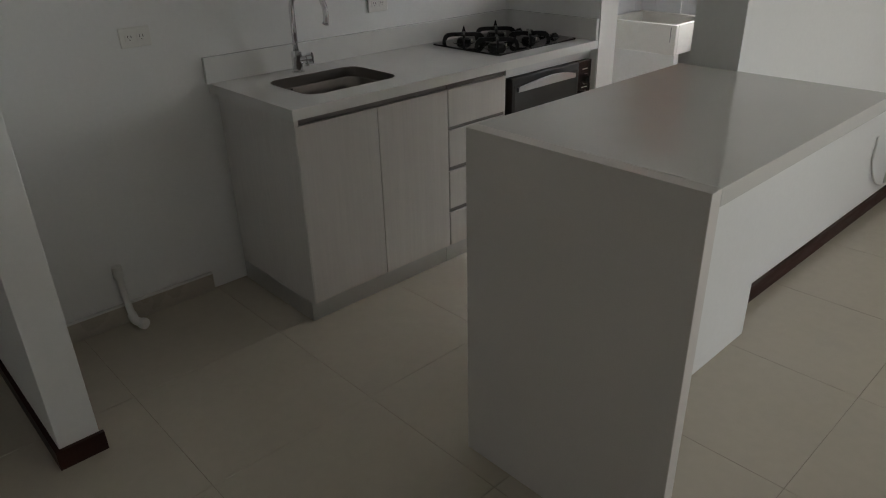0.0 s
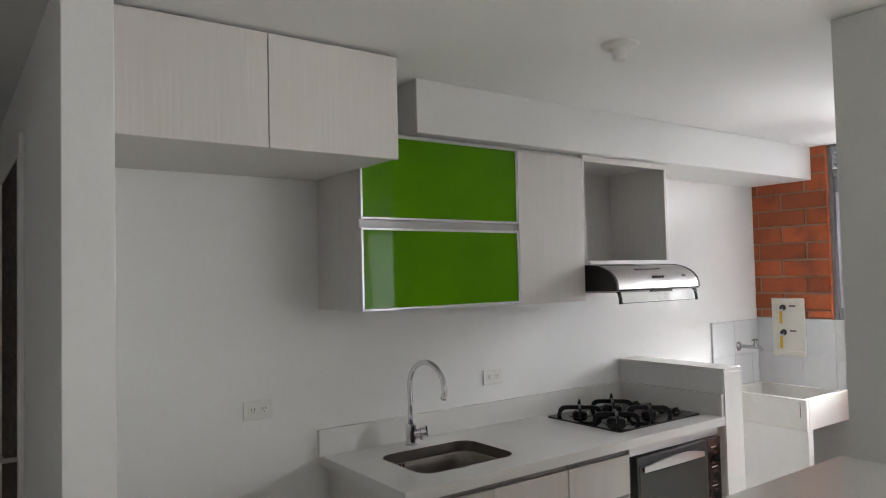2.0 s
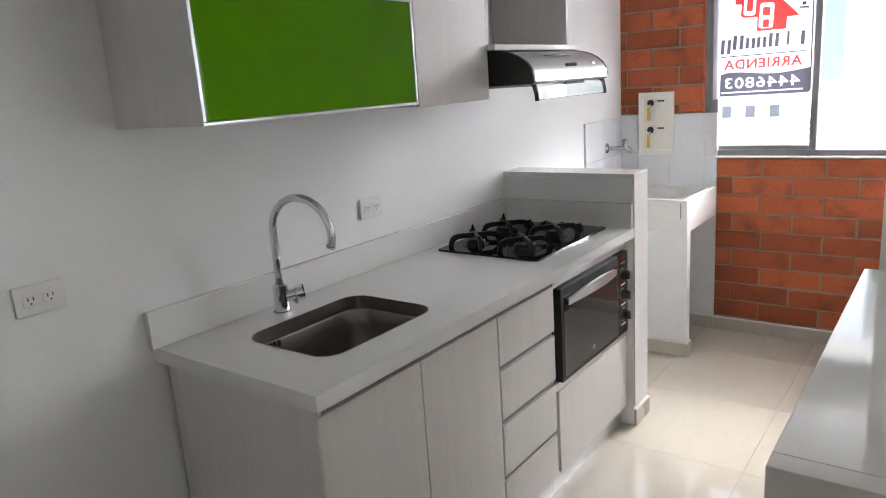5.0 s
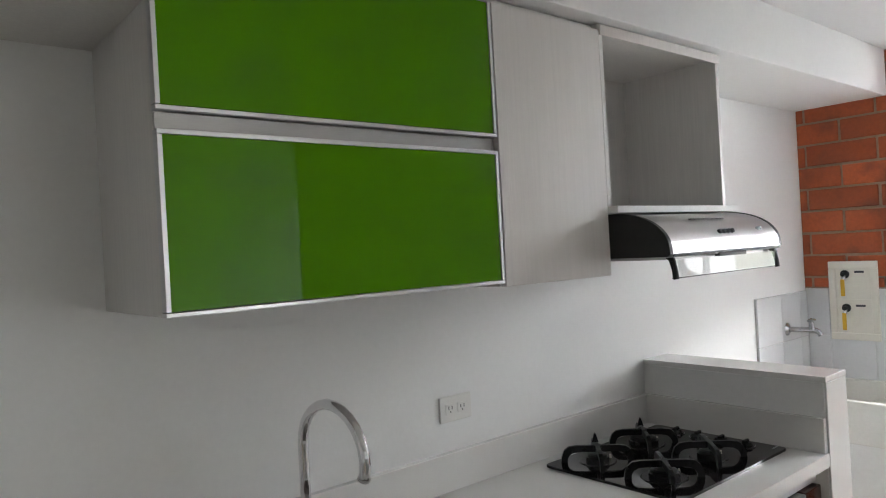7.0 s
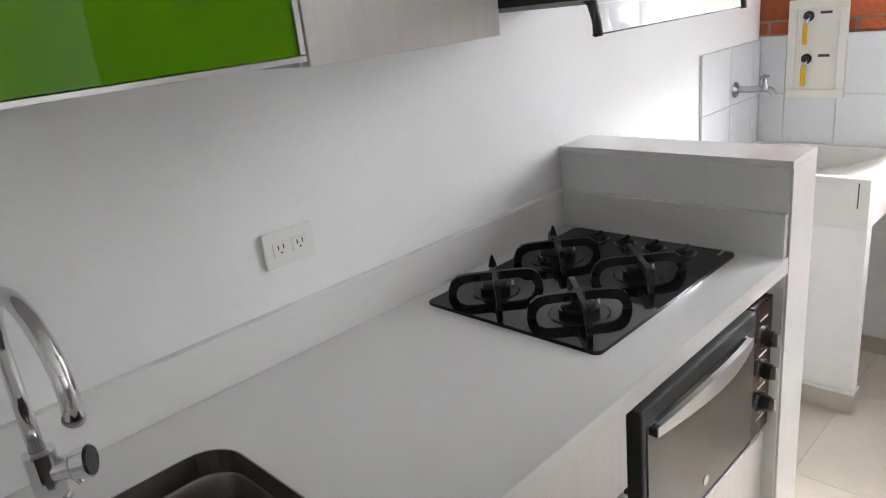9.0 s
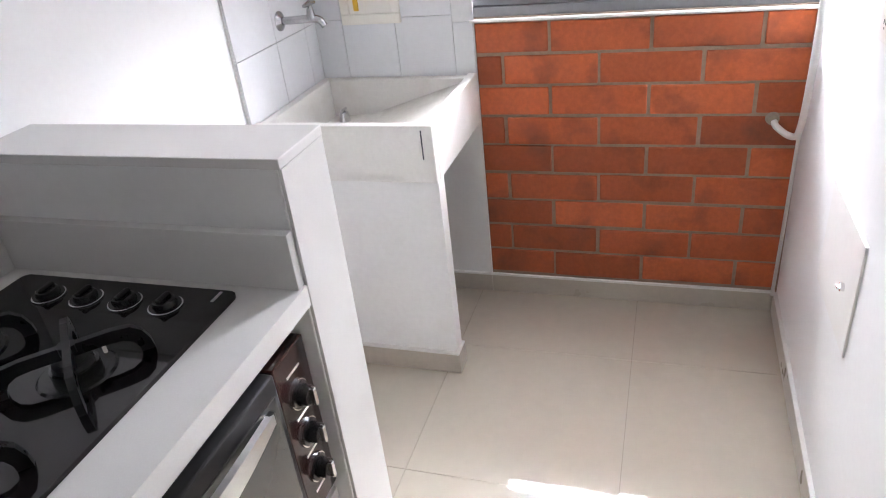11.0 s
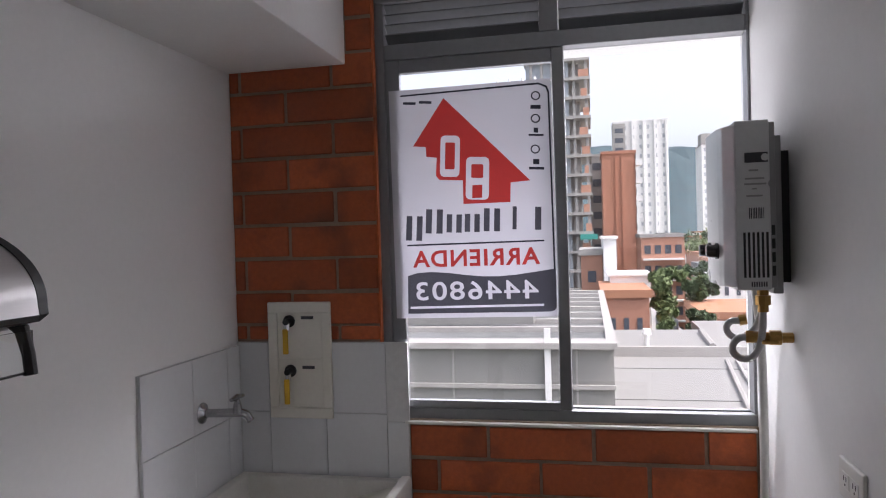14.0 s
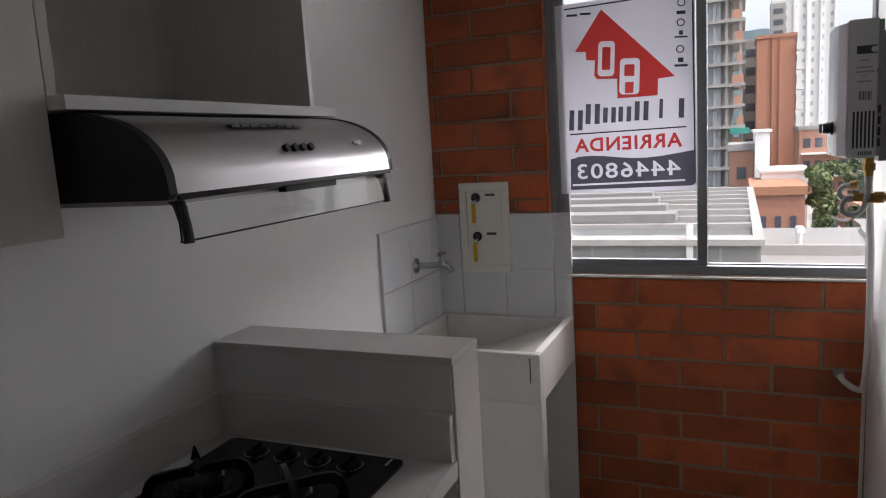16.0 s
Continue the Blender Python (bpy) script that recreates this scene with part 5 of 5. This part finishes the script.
def tree(at, height, spread, leaf, seed, label):
    rng = random.Random(seed)
    far(at[0])
    t = thing("tree", at, label, "tree", "street trees")
    x, y, z = at
    part("trunk", tube([(x, y, z), (x + 0.1, y, z + height * 0.3), (x, y + 0.1, z + height * 0.65)], [0.22, 0.16, 0.07], 8), M_BARK, t)
    for k in range(5):
        a = k * 1.3 + rng.random()
        part("limb", tube([(x, y, z + height * (0.3 + 0.06 * k)), (x + spread * 0.5 * math.cos(a), y + spread * 0.5 * math.sin(a), z + height * (0.55 + 0.06 * k))], [0.08, 0.03], 6), M_BARK, t)
    centres = [(x + spread * rng.gauss(0, 0.36), y + spread * rng.gauss(0, 0.36), z + height * (0.5 + 0.45 * rng.random())) for _ in range(16)]
    verts, faces = [], []
    for c in centres:
        r = spread * (0.2 + 0.15 * rng.random())
        for _ in range(120):
            d = Vector((rng.gauss(0, 1), rng.gauss(0, 1), rng.gauss(0, 0.8))).normalized() * r * (0.5 + 0.5 * rng.random())
            p = Vector(c) + d - Vector(at)
            u = Vector((rng.gauss(0, 1), rng.gauss(0, 1), rng.gauss(0, 1))).normalized()
            v = u.orthogonal().normalized()
            s = 0.13 + 0.12 * rng.random()
            i = len(verts)
            verts += [p - u * s, p + v * s * 0.6, p + u * s, p - v * s * 0.6]
            faces.append((i, i + 1, i + 2, i + 3))
    me = bpy.data.meshes.new("crown")
    me.from_pydata(verts, [], faces)
    me.materials.append(leaf)
    ob = new("crown", me)
    ob.parent = t
    ob["kind"] = "stuff"


tree((50, -3.8, -6.6), 6.2, 1.6, M_LEAF, 1, "light green street tree with an uneven crown")
tree((60, -7.2, -6.4), 6.0, 2.0, M_LEAF2, 2, "dark green street tree with an uneven crown")
tree((52, -5.9, -7.0), 3.6, 1.2, M_LEAF2, 3, "low dark green street tree")
tree((88, -13.5, -6.0), 7.5, 2.8, M_LEAF, 4, "light green tree beyond the houses")
tree((96, -15.5, -6.0), 8.5, 3.0, M_LEAF2, 5, "dark green tree beyond the houses")
tree((45, -2.9, -6.4), 3.2, 0.7, M_LEAF, 6, "small light green tree by the brick house")
tree((110, -18, -6.0), 9.0, 3.5, M_LEAF, 7, "tall green tree below the hill")

# wooded hill behind the town
rng = random.Random(11)
verts, faces = [], []
NX, NY = 18, 90
for i in range(NX + 1):
    for j in range(NY + 1):
        x, y = 620 + 60 * i, -1100 + 20 * j
        ridge = 122 + 26 * noise.noise((x * 0.002, y * 0.004, 3)) + 30 * math.sin((y + 190) * 0.004)
        s = min(1.0, i / 7)
        verts.append((x, y, ZG + (ridge - ZG) * s * s * (3 - 2 * s) + 4.5 * noise.noise((x * 0.05, y * 0.06, 1)) + 2.5 * rng.random()))
for i in range(NX):
    for j in range(NY):
        a = i * (NY + 1) + j
        faces.append((a, a + 1, a + NY + 2, a + NY + 1))
me = bpy.data.meshes.new("hill")
me.from_pydata(verts, [], faces)
me.materials.append(M_WOODS)
hill = new("hill", me)
hill.location = (0, 14.0, -14.0)
tagged(hill, "wooded hill behind the towers, haze put into its blue tint", "hill", kind="structure")
SET["m"] = Matrix()

# ---- pieces: floor tiles and bricks ----
floor = bpy.data.objects["floor"]
XJ = [1.402 + 0.588 * i for i in range(-7, 7)]
YJ = [1.880 + 0.588 * i for i in range(-9, 3)]
tile_meshes = {}
for i in range(len(XJ) - 1):
    for j in range(len(YJ) - 1):
        x0, x1 = XJ[i] + 0.0008, min(XJ[i + 1] - 0.0008, 4.99)
        y0, y1 = YJ[j] + 0.0008, YJ[j + 1] - 0.0008
        if x0 > 4.98:
            continue
        key = (round(x1 - x0, 3), round(y1 - y0, 3))
        if key not in tile_meshes:
            bm = box(0, x1 - x0, 0, y1 - y0, -0.0035, 0.0, 0.0003, seg=1)
            bmesh.ops.recalc_face_normals(bm, faces=bm.faces)
            me = bpy.data.meshes.new("floor_tile")
            bm.to_mesh(me)
            bm.free()
            me.materials.append(M_TILE)
            tile_meshes[key] = me
        ob = new("floor_tile", tile_meshes[key])
        ob.parent, ob.location = floor, (x0, y0, 0.0)

SET["m"] = LAUNDRY
rng = random.Random(5)
wall_brick = bpy.data.objects["wall_brick"]


def course(z0, z1, y0, y1, first):
    """One course of bricks between y0 and y1, its upright joints at first + 0.32 n."""
    joints = sorted({y0, y1} | {y for y in (first + 0.32 * k for k in range(-8, 9)) if y0 + 0.025 < y < y1 - 0.025})
    for a, b in zip(joints, joints[1:]):
        out = rng.uniform(-0.003, 0.0015)
        dz, end = rng.uniform(-0.002, 0.002), rng.uniform(-0.002, 0.002)
        part("brick", box(XL + out, XL + 0.02, a + (0.0055 + end if a > y0 else 0.001), b - (0.0055 - end if b < y1 else 0.001), z0 + 0.0055 + dz, z1 - 0.0055 + dz, 0.0028, seg=1), M_BRICK, wall_brick)


for k in range(9):
    course(0.0815 + 0.1062 * k, 0.0815 + 0.1062 * (k + 1), yw(XL) + 0.001, 2.413, 2.165 if k % 2 == 0 else 2.005)
for k in range(11):
    z0, z1 = 1.2395 + 0.108 * k, 1.2395 + 0.108 * (k + 1)
    lo, hi = max(z0, 1.294), min(z1, 2.3825)
    course(lo if lo > z0 else z0, hi, 2.503, 2.5905 if z0 > 2.12 else 2.999, 2.64 if k % 2 == 0 else 2.80)
